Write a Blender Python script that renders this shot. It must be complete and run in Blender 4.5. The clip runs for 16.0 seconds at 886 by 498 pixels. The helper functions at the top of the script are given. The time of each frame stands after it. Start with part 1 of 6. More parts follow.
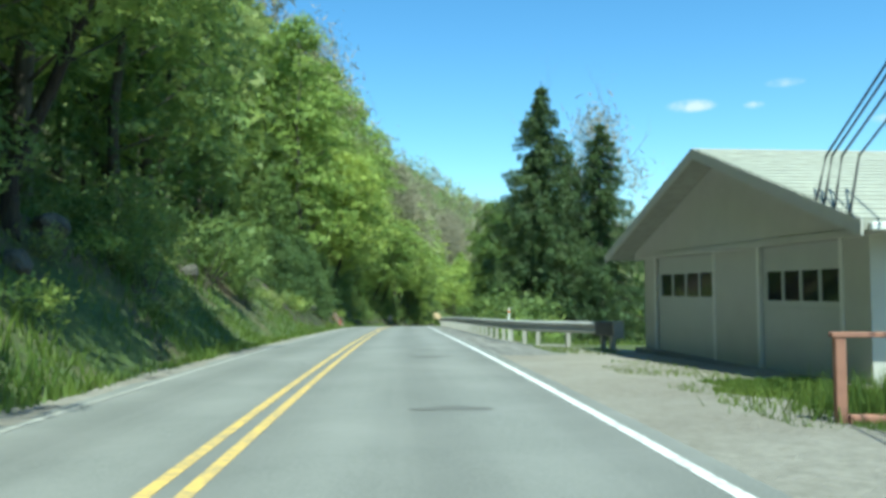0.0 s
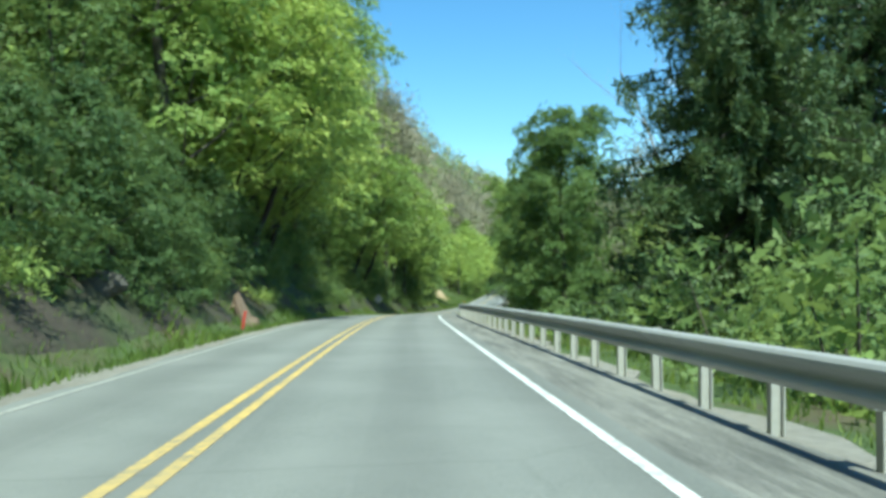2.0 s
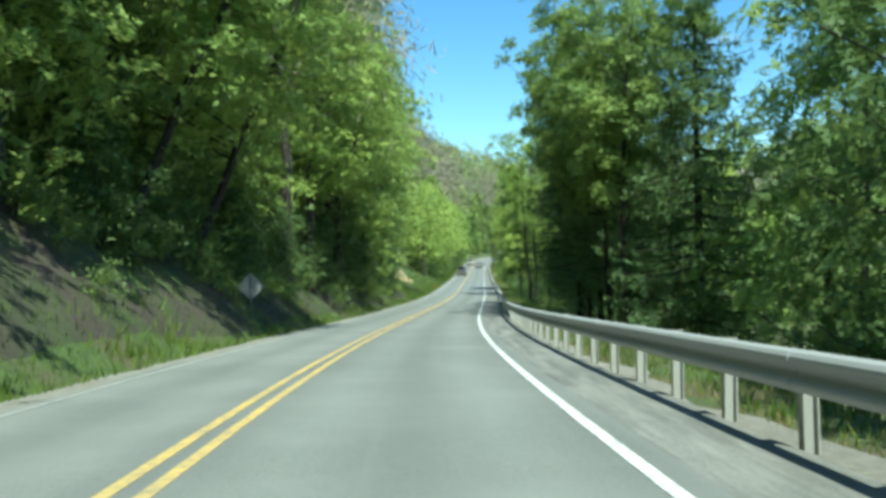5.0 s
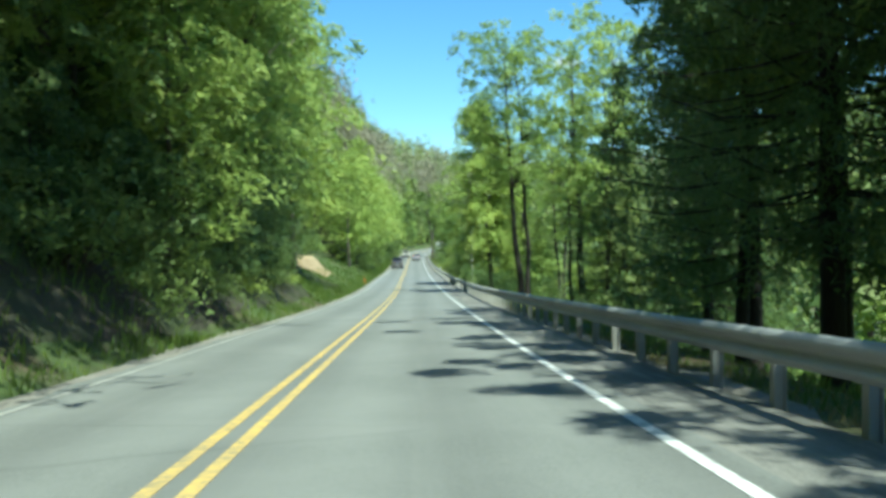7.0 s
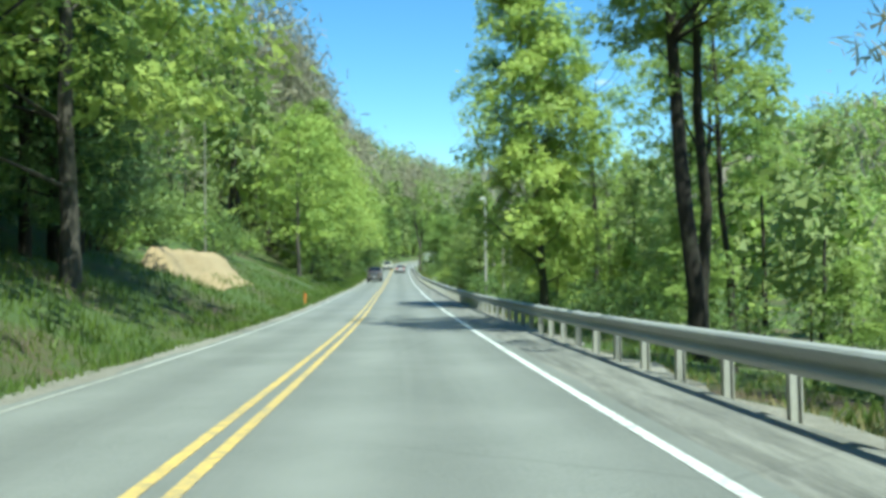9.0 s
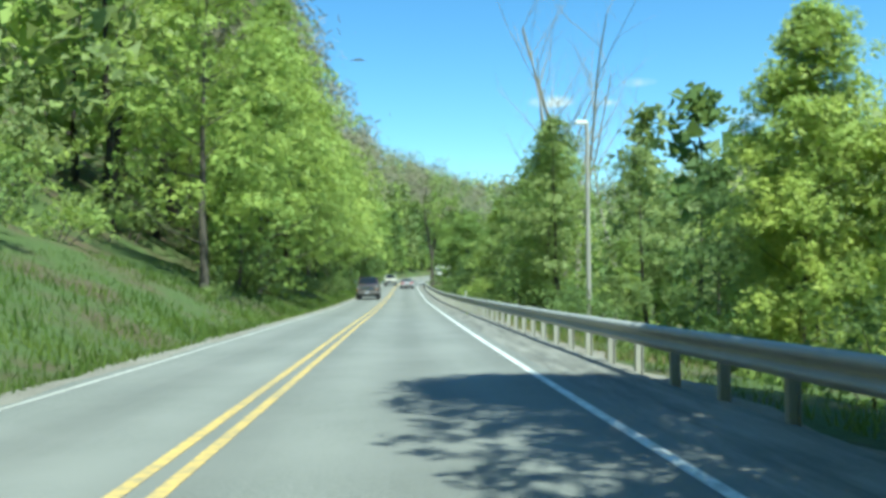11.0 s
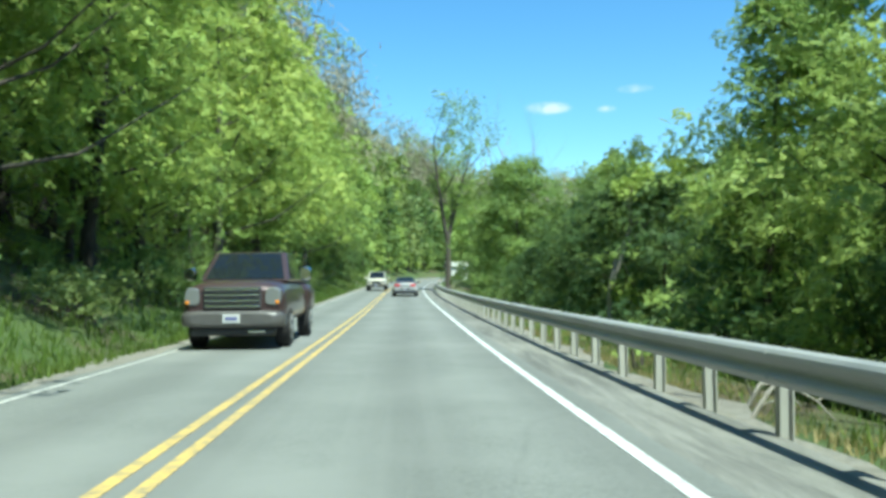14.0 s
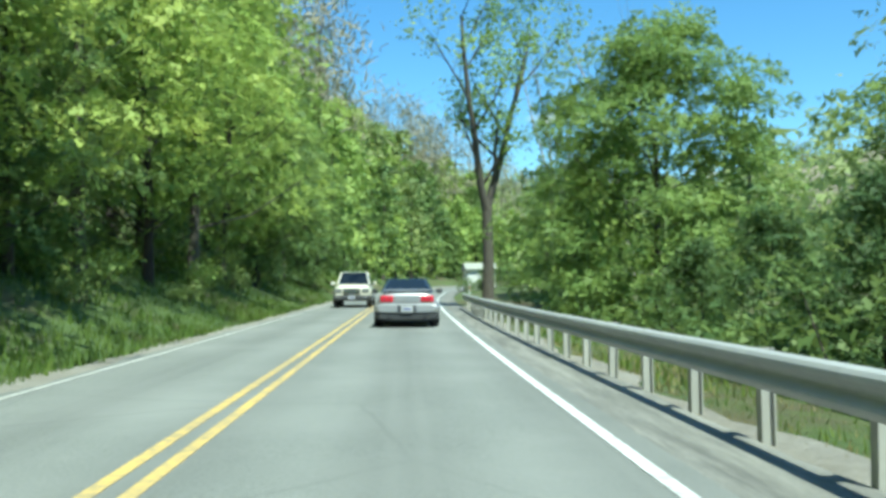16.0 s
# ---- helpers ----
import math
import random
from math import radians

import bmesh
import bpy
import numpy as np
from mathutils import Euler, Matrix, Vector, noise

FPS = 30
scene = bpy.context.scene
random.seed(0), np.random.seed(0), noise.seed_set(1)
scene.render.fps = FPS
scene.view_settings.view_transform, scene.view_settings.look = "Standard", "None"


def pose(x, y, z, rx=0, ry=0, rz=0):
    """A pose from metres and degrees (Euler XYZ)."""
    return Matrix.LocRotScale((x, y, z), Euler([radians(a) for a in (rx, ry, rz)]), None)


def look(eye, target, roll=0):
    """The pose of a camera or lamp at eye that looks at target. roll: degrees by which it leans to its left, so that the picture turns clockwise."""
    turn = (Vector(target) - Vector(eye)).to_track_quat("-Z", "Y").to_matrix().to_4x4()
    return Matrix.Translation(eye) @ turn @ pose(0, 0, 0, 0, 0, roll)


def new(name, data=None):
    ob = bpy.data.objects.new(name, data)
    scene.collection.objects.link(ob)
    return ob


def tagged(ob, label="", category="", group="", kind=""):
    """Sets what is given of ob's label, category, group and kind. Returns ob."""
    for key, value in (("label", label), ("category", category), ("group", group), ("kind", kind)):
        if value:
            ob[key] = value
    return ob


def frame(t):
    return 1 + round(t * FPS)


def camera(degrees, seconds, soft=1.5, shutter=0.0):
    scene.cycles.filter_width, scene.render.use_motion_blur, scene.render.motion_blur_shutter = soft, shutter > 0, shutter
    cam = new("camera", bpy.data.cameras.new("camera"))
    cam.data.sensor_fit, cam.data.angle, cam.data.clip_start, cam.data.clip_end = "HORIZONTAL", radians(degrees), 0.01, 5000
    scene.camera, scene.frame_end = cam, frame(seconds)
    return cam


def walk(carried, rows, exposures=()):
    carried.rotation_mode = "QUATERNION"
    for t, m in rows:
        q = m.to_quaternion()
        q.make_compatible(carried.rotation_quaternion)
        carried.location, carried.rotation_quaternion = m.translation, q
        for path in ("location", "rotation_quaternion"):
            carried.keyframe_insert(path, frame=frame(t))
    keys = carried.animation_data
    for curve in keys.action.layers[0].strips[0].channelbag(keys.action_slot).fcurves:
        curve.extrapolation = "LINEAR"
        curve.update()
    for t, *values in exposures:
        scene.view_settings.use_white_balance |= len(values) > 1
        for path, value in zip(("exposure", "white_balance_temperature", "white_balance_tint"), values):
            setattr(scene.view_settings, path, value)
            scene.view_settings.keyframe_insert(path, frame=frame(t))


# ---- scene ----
cam = camera(54.0, 16.0, soft=3.6)
# seconds, x, y, z, tilt, lean, turn
ROWS = [
    (0, 1.334, 0.000, 1.170, 92.81, 0.34, -2.87),
    (0.5, 1.401, 9.498, 1.061, 92.37, 0.40, -3.12),
    (1, 1.459, 18.996, 0.903, 91.77, -0.73, -3.03),
    (1.5, 1.635, 28.493, 0.701, 91.57, 0.10, -3.00),
    (2, 1.681, 37.990, 0.472, 91.26, 0.35, -3.14),
    (2.5, 1.704, 47.488, 0.228, 91.36, -0.27, -3.28),
    (3, 1.800, 56.982, -0.033, 91.12, -0.90, -3.67),
    (3.5, 2.093, 66.469, -0.320, 90.68, 0.08, -4.13),
    (4, 2.408, 75.946, -0.642, 90.37, 1.07, -4.89),
    (4.5, 2.676, 85.416, -1.010, 90.20, 1.16, -5.52),
    (5, 3.115, 94.871, -1.428, 90.01, 1.24, -6.48),
    (5.5, 3.780, 104.306, -1.898, 89.85, 1.33, -7.73),
    (6, 4.683, 113.725, -2.398, 89.89, 1.42, -8.88),
    (6.5, 5.801, 123.127, -2.889, 90.16, 1.51, -9.86),
    (7, 7.031, 132.526, -3.348, 89.74, 1.18, -11.15),
    (7.5, 8.553, 141.891, -3.764, 89.95, 1.78, -12.08),
    (8, 10.034, 151.268, -4.140, 90.24, 0.12, -12.33),
    (8.5, 11.601, 160.637, -4.493, 90.69, 0.10, -12.47),
    (9, 13.170, 170.007, -4.830, 90.87, 0.67, -12.22),
    (9.5, 14.725, 179.380, -5.138, 91.02, 0.54, -12.17),
    (10, 16.267, 188.756, -5.402, 91.53, 0.28, -12.19),
    (10.5, 17.830, 198.130, -5.614, 91.85, 0.38, -11.97),
    (11, 19.370, 207.507, -5.769, 92.16, 0.48, -11.78),
    (11.5, 20.900, 216.883, -5.874, 92.41, 0.58, -11.68),
    (12, 22.436, 226.257, -5.941, 92.57, 0.67, -11.68),
    (12.5, 23.991, 235.625, -5.989, 92.61, 0.77, -11.73),
    (13, 25.550, 244.993, -6.032, 92.77, 1.10, -11.86),
    (13.5, 27.105, 254.367, -6.069, 92.44, 0.90, -11.95),
    (14, 28.586, 263.756, -6.087, 92.54, 0.45, -11.97),
    (14.5, 30.148, 273.126, -6.079, 92.60, 0.63, -12.01),
    (15, 31.679, 282.495, -6.041, 92.90, 0.10, -11.94),
    (15.5, 33.250, 291.863, -5.972, 92.93, 0.54, -11.84),
    (16, 34.806, 301.237, -5.879, 93.21, 0.31, -11.94),
]
EXPOSURES = [(0.0, 0.84, 6070, -15), (16.0, 0.95, 6070, -15)]
walk(cam, [(t, pose(x, y, z, rx, ry, rz)) for t, x, y, z, rx, ry, rz in ROWS], EXPOSURES)

# ---- world and sun ----
SUN_AZ, SUN_EL = radians(162), radians(60)      # clockwise from +y; height
world = bpy.data.worlds.new("world")
scene.world = world
world.use_nodes = True
wn = world.node_tree
sky = wn.nodes.new("ShaderNodeTexSky")
sky.sky_type, sky.sun_disc = "NISHITA", False
sky.sun_elevation, sky.sun_rotation = SUN_EL, SUN_AZ
sky.altitude, sky.air_density, sky.dust_density, sky.ozone_density = 300, 1.0, 0.1, 3.5
bgn = wn.nodes["Background"]
bgn.inputs["Strength"].default_value = 0.12
deepen = wn.nodes.new("ShaderNodeHueSaturation")
deepen.inputs["Saturation"].default_value = 1.2
wn.links.new(sky.outputs[0], deepen.inputs["Color"])
# a few small fair-weather clouds low over the valley: bearing, height, half width, half height (degrees), weight
geo = wn.nodes.new("ShaderNodeTexCoord").outputs["Generated"]
axes = wn.nodes.new("ShaderNodeSeparateXYZ")
wn.links.new(geo, axes.inputs[0])


def calc(op, a, b=0.0):
    n = wn.nodes.new("ShaderNodeMath")
    n.operation = op
    for sock, v in zip(n.inputs, (a, b)):
        if isinstance(v, float):
            sock.default_value = v
        else:
            wn.links.new(v, sock)
    return n.outputs[0]


fluff = wn.nodes.new("ShaderNodeTexNoise")
fluff.inputs["Scale"].default_value, fluff.inputs["Detail"].default_value = 70.0, 5.0
wn.links.new(geo, fluff.inputs["Vector"])
bearing, height_up = calc("ARCTAN2", axes.outputs["X"], axes.outputs["Y"]), calc("ARCSINE", axes.outputs["Z"])
cover = None
for az, el, hw, hh, weight in [(19.0, 11.6, 1.7, 0.45, 1.0), (22.8, 11.4, 0.7, 0.25, 0.7), (24.6, 12.6, 1.3, 0.3, 0.4), (31.0, 10.0, 2.0, 0.35, 0.5), (-60.0, 14.0, 4.0, 0.8, 0.8), (120.0, 16.0, 5.0, 1.0, 0.8), (200.0, 15.0, 5.0, 1.0, 0.8)]:
    du = calc("DIVIDE", calc("SUBTRACT", bearing, radians(az)), radians(hw))
    dv = calc("DIVIDE", calc("SUBTRACT", height_up, radians(el)), radians(hh))
    spot = calc("SUBTRACT", 1.0, calc("ADD", calc("MULTIPLY", du, du), calc("MULTIPLY", dv, dv)))
    spot = calc("MULTIPLY", calc("MAXIMUM", spot, 0.0), weight)
    cover = spot if cover is None else calc("MAXIMUM", cover, spot)
cover = calc("MINIMUM", calc("MULTIPLY", cover, calc("MAXIMUM", calc("MULTIPLY", calc("SUBTRACT", fluff.outputs["Fac"], 0.3), 3.2), 0.0)), 0.8)
clouds = wn.nodes.new("ShaderNodeMix")
clouds.data_type = "RGBA"
clouds.inputs[7].default_value = (4.6, 4.7, 4.8, 1)
wn.links.new(cover, clouds.inputs[0])
wn.links.new(deepen.outputs[0], clouds.inputs[6])
wn.links.new(clouds.outputs[2], bgn.inputs["Color"])
to_sun = Vector((math.sin(SUN_AZ) * math.cos(SUN_EL), math.cos(SUN_AZ) * math.cos(SUN_EL), math.sin(SUN_EL)))
lamp = bpy.data.lights.new("sun", "SUN")
lamp.energy, lamp.angle, lamp.color = 4.5, radians(0.55), (1.0, 0.95, 0.87)
sun = new("sun", lamp)
sun.matrix_world = look(to_sun * 100, (0, 0, 0))


# ---- materials ----
def material(name, rough=0.8, metal=0.0):
    m = bpy.data.materials.new(name)
    m.use_nodes = True
    b = m.node_tree.nodes["Principled BSDF"]
    b.inputs["Roughness"].default_value, b.inputs["Metallic"].default_value = rough, metal
    return m, m.node_tree, b


def node(nt, kind, ins=None, **props):
    n = nt.nodes.new(kind)
    if "operation" in props:
        n.operation = props["operation"]
    if "feature" in props:
        n.feature = props["feature"]
    if "data_type" in props:
        n.data_type = props["data_type"]
    if "blend_type" in props:
        n.blend_type = props["blend_type"]
    for k, v in (ins or {}).items():
        if isinstance(v, bpy.types.NodeSocket):
            nt.links.new(v, n.inputs[k])
        else:
            n.inputs[k].default_value = v
    return n


def noise_tex(nt, vec, scale, detail=4.0, rough=0.6):
    return node(nt, "ShaderNodeTexNoise", {"Vector": vec, "Scale": scale, "Detail": detail, "Roughness": rough}).outputs["Fac"]


def ramp(nt, fac, stops):
    r = node(nt, "ShaderNodeValToRGB", {"Fac": fac})
    e = r.color_ramp.elements
    while len(e) < len(stops):
        e.new(0.5)
    for el, (p, c) in zip(e, stops):
        el.position, el.color = p, (*c, 1)
    return r.outputs["Color"]


def mix(nt, fac, a, b, how="MIX"):
    n = node(nt, "ShaderNodeMix", data_type="RGBA", blend_type=how)
    for sock, v in ((n.inputs[0], fac), (n.inputs[6], a), (n.inputs[7], b)):
        if isinstance(v, bpy.types.NodeSocket):
            nt.links.new(v, sock)
        elif isinstance(v, tuple):
            sock.default_value = (*v, 1)
        else:
            sock.default_value = v
    return n.outputs[2]


def bump(nt, b, height, strength, dist):
    n = node(nt, "ShaderNodeBump", {"Height": height, "Strength": strength, "Distance": dist})
    nt.links.new(n.outputs["Normal"], b.inputs["Normal"])


def obj_co(nt):
    return node(nt, "ShaderNodeTexCoord").outputs["Object"]


def make_plain(name, colour, rough=0.6, metal=0.0, vary=0.25, scale=6.0, bumpy=0.0, spread=False):
    """Paint, plastic, steel or wood: a colour with grain and larger stains."""
    m, nt, b = material(name, rough, metal)
    co = obj_co(nt)
    lo, hi = tuple(c * (1 - vary) for c in colour), tuple(min(1, c * (1 + vary)) for c in colour)
    c = ramp(nt, noise_tex(nt, co, scale, 6), [(0.3, lo), (0.7, hi)])
    c = mix(nt, noise_tex(nt, co, scale * 0.13, 3), c, tuple(x * (1 - vary * 0.8) for x in colour))
    if spread:
        inf = node(nt, "ShaderNodeObjectInfo").outputs["Random"]
        c = mix(nt, inf, c, tuple(x * 0.8 for x in colour))
    nt.links.new(c, b.inputs["Base Color"])
    if bumpy:
        bump(nt, b, noise_tex(nt, co, scale * 5, 4), 0.5, bumpy)
    return m


def make_asphalt(name, dark, light, worn, bands):
    m, nt, b = material(name, 0.85)
    co = obj_co(nt)
    grain = noise_tex(nt, co, 38.0, 6, 0.75)
    c = ramp(nt, grain, [(0.28, dark), (0.72, light)])
    patch = noise_tex(nt, co, 0.35, 5, 0.6)
    c = mix(nt, ramp(nt, patch, [(0.42, (0, 0, 0)), (0.66, (1, 1, 1))]), c, worn)
    if not bands:      # dust and gravel dragged along the road in streaks
        drag = node(nt, "ShaderNodeMapping", {"Vector": node(nt, "ShaderNodeUVMap").outputs["UV"], "Scale": (2.6, 0.22, 1.0)}).outputs[0]
        c = mix(nt, ramp(nt, noise_tex(nt, drag, 1.0, 6, 0.7), [(0.40, (0, 0, 0)), (0.62, (0.7, 0.7, 0.7))]), c, tuple(x * 0.8 for x in dark))
        c = mix(nt, ramp(nt, noise_tex(nt, drag, 2.7, 6, 0.7), [(0.50, (0, 0, 0)), (0.68, (0.6, 0.6, 0.6))]), c, light)
    if bands:      # oil between the wheel tracks, polished tracks beside it
        uv = node(nt, "ShaderNodeUVMap").outputs["UV"]
        u = node(nt, "ShaderNodeSeparateXYZ", {0: uv}).outputs["X"]
        wob = node(nt, "ShaderNodeMath", {0: noise_tex(nt, co, 0.5, 3), 1: 0.5}, operation="MULTIPLY_ADD")
        wob.inputs[2].default_value = -0.25
        u2 = node(nt, "ShaderNodeMath", {0: u, 1: wob.outputs[0]}, operation="ADD").outputs[0]
        w = node(nt, "ShaderNodeMath", {0: u2, 1: 3.93}, operation="MULTIPLY").outputs[0]
        w = node(nt, "ShaderNodeMath", {0: w}, operation="COSINE").outputs[0]
        fac = node(nt, "ShaderNodeMapRange", {"Value": w, "From Min": -1.0, "From Max": 1.0, "To Min": 0.0, "To Max": 0.28}).outputs[0]
        c = mix(nt, fac, c, tuple(x * 0.55 for x in dark))
        streak = node(nt, "ShaderNodeMapping", {"Vector": uv, "Scale": (3.0, 0.05, 1.0)}).outputs[0]
        c = mix(nt, ramp(nt, noise_tex(nt, streak, 1.0, 4), [(0.5, (0, 0, 0)), (0.8, (0.45, 0.45, 0.45))]), c, worn)
    # hairline cracks
    v = node(nt, "ShaderNodeTexVoronoi", {"Vector": mix(nt, 0.12, co, node(nt, "ShaderNodeTexNoise", {"Vector": co, "Scale": 1.3}).outputs["Color"]), "Scale": 0.21}, feature="DISTANCE_TO_EDGE")
    crack = ramp(nt, v.outputs["Distance"], [(0.0, (0.24, 0.24, 0.24)), (0.008, (0, 0, 0))])
    crack = mix(nt, ramp(nt, noise_tex(nt, co, 0.11, 3), [(0.45, (0, 0, 0)), (0.62, (1, 1, 1))]), (0.0, 0.0, 0.0), crack)
    c = mix(nt, crack, c, tuple(x * 0.4 for x in dark))
    nt.links.new(c, b.inputs["Base Color"])
    bump(nt, b, grain, 0.6, 0.006)
    return m


def make_line_paint(name, colour):
    m, nt, b = material(name, 0.6)
    co = obj_co(nt)
    wear = noise_tex(nt, co, 9.0, 8, 0.7)
    c = mix(nt, ramp(nt, wear, [(0.43, (0, 0, 0)), (0.70, (0.85, 0.85, 0.85))]), colour, (0.16, 0.165, 0.155))
    c = mix(nt, ramp(nt, noise_tex(nt, co, 0.5, 3), [(0.45, (0, 0, 0)), (0.7, (0.35, 0.35, 0.35))]), c, (0.2, 0.2, 0.19))
    nt.links.new(c, b.inputs["Base Color"])
    bump(nt, b, noise_tex(nt, co, 40, 4), 0.4, 0.004)
    return m


def make_leaf(name, a, b2, glow=0.41, per_tree=0.42, lobes=0.0):
    """Leaves: each one its own tint, each tree a shift of its own; light passes through them."""
    m, nt, b = material(name, 0.55)
    isl = node(nt, "ShaderNodeNewGeometry").outputs["Random Per Island"]
    tree = node(nt, "ShaderNodeObjectInfo").outputs["Random"]
    co = obj_co(nt)
    c = mix(nt, node(nt, "ShaderNodeMapRange", {"Value": isl, "To Min": 0.15, "To Max": 0.8}).outputs[0], a, b2)
    c = mix(nt, ramp(nt, noise_tex(nt, co, 0.45, 2), [(0.4, (0, 0, 0)), (0.65, (0.8, 0.8, 0.8))]), c, tuple(x * k for x, k in zip(b2, (1.1, 1.05, 0.9))))
    f = node(nt, "ShaderNodeMath", {0: tree, 1: per_tree}, operation="MULTIPLY").outputs[0]
    c = mix(nt, f, c, tuple(x * k for x, k in zip(a, (0.55, 0.72, 0.6))))
    nt.links.new(c, b.inputs["Base Color"])
    b.inputs["Specular IOR Level"].default_value = 0.25
    tr = node(nt, "ShaderNodeBsdfTranslucent", {"Color": mix(nt, 0.3, c, (0.42, 0.50, 0.14))})
    mx = node(nt, "ShaderNodeMixShader", {0: glow, 1: b.outputs[0], 2: tr.outputs[0]})
    out = mx.outputs[0]
    if lobes:      # each spray is ragged: small leaves with gaps between them
        gap = ramp(nt, noise_tex(nt, co, lobes, 2, 0.6), [(0.48, (0, 0, 0)), (0.49, (1, 1, 1))])
        out = node(nt, "ShaderNodeMixShader", {0: gap, 1: node(nt, "ShaderNodeBsdfTransparent").outputs[0], 2: out}).outputs[0]
    nt.links.new(out, nt.nodes["Material Output"].inputs["Surface"])
    return m


def make_ground(name, greens, browns, bare=0.5):
    m, nt, b = material(name, 0.95)
    co = obj_co(nt)
    g = ramp(nt, noise_tex(nt, co, 5.0, 8, 0.7), [(0.3, greens[0]), (0.7, greens[1])])
    d = ramp(nt, noise_tex(nt, co, 9.0, 8, 0.75), [(0.3, browns[0]), (0.7, browns[1])])
    c = mix(nt, ramp(nt, noise_tex(nt, co, 0.28, 6, 0.65), [(bare - 0.08, (0, 0, 0)), (bare + 0.1, (1, 1, 1))]), g, d)
    nt.links.new(c, b.inputs["Base Color"])
    bump(nt, b, noise_tex(nt, co, 6, 8, 0.7), 0.8, 0.12)
    return m


def make_bark(name, a, b2):
    m, nt, b = material(name, 0.95)
    co = node(nt, "ShaderNodeMapping", {"Vector": obj_co(nt), "Scale": (1.0, 1.0, 0.18)}).outputs[0]
    n = noise_tex(nt, co, 16.0, 6, 0.7)
    c = ramp(nt, n, [(0.3, a), (0.7, b2)])
    c = mix(nt, ramp(nt, noise_tex(nt, obj_co(nt), 1.5, 4), [(0.55, (0, 0, 0)), (0.8, (0.5, 0.5, 0.5))]), c, (0.10, 0.12, 0.07))
    nt.links.new(c, b.inputs["Base Color"])
    bump(nt, b, n, 0.9, 0.03)
    return m


M_ASPHALT = make_asphalt("asphalt", (0.12, 0.127, 0.12), (0.25, 0.26, 0.245), (0.225, 0.232, 0.22), True)
M_SHOULDER = make_asphalt("old_asphalt", (0.085, 0.086, 0.08), (0.31, 0.305, 0.28), (0.25, 0.245, 0.22), False)
M_YELLOW = make_line_paint("yellow_paint", (0.64, 0.45, 0.14))
M_WHITE = make_line_paint("white_paint", (0.82, 0.83, 0.82))
M_WORNWHITE = make_line_paint("worn_white_paint", (0.40, 0.40, 0.37))
M_FADEDWHITE = make_line_paint("faded_white_paint", (0.56, 0.56, 0.53))
M_GROUND = make_ground("grassy_soil", ((0.045, 0.075, 0.02), (0.105, 0.155, 0.042)), ((0.06, 0.045, 0.028), (0.16, 0.12, 0.075)), 0.55)
M_GRAVEL = make_ground("gravel", ((0.22, 0.21, 0.18), (0.36, 0.34, 0.30)), ((0.17, 0.155, 0.13), (0.32, 0.30, 0.26)), 0.5)
M_DIRT = make_ground("bare_dirt", ((0.30, 0.21, 0.11), (0.46, 0.35, 0.20)), ((0.36, 0.26, 0.14), (0.50, 0.39, 0.24)), 0.5)
# fresh and olive are lighter than in M_NEAR: distance haze put into their colour
M_LEAF = {
    "fresh": make_leaf("fresh_leaf", (0.212, 0.325, 0.092), (0.425, 0.535, 0.165)),
    "lime": make_leaf("lime_leaf", (0.262, 0.370, 0.086), (0.440, 0.535, 0.150)),
    "deep": make_leaf("deep_leaf", (0.092, 0.160, 0.058), (0.205, 0.285, 0.096)),
    "olive": make_leaf("olive_leaf", (0.215, 0.272, 0.112), (0.368, 0.425, 0.180)),
    "bud": make_leaf("budding_twig", (0.257, 0.213, 0.175), (0.365, 0.336, 0.250), 0.2),
}
M_NEAR = {
    "fresh": make_leaf("fresh_leaf_spray", (0.200, 0.305, 0.084), (0.405, 0.500, 0.146), lobes=10.0),
    "lime": make_leaf("lime_leaf_spray", (0.278, 0.388, 0.090), (0.475, 0.560, 0.158), lobes=10.0),
    "deep": make_leaf("deep_leaf_spray", (0.092, 0.160, 0.058), (0.205, 0.285, 0.096), lobes=10.0),
    "olive": make_leaf("olive_leaf_spray", (0.185, 0.248, 0.092), (0.312, 0.382, 0.145), lobes=10.0),
    "needle": make_leaf("spruce_spray", (0.050, 0.090, 0.045), (0.118, 0.178, 0.078), 0.18, lobes=12.0),
    "mid": make_leaf("mid_leaf_spray", (0.150, 0.235, 0.070), (0.315, 0.405, 0.122), lobes=10.0),
    # leaf colour darkened to stand in for shade under the canopy
    "dark": make_leaf("shade_leaf_spray", (0.056, 0.104, 0.044), (0.122, 0.192, 0.074), lobes=10.0),
    "hemlock": make_leaf("hemlock_spray", (0.090, 0.155, 0.070), (0.180, 0.265, 0.105), 0.26, lobes=12.0),
}
M_GRASS = make_leaf("grass_blade", (0.085, 0.15, 0.03), (0.19, 0.25, 0.06), 0.38)
M_DRYGRASS = make_leaf("dry_grass_blade", (0.22, 0.19, 0.09), (0.34, 0.29, 0.15), 0.3)
M_BARK = make_bark("grey_brown_bark", (0.045, 0.038, 0.030), (0.13, 0.115, 0.095))
M_DARKBARK = make_bark("dark_bark", (0.018, 0.015, 0.012), (0.055, 0.046, 0.038))
M_PALEBARK = make_bark("pale_bark", (0.20, 0.18, 0.15), (0.42, 0.39, 0.33))
M_STEEL = make_plain("galvanised_steel", (0.43, 0.44, 0.435), 0.62, 0.08, 0.16, 3.0, 0.002, True)
M_POST = make_plain("weathered_post_steel", (0.47, 0.47, 0.43), 0.7, 0.15, 0.25, 5.0, 0.002, True)
M_BLACK = make_plain("black_rubber", (0.018, 0.018, 0.02), 0.8, 0, 0.3)
M_SIDING = make_plain("off_white_siding", (0.50, 0.50, 0.455), 0.75, 0, 0.1, 2.0, 0.002)
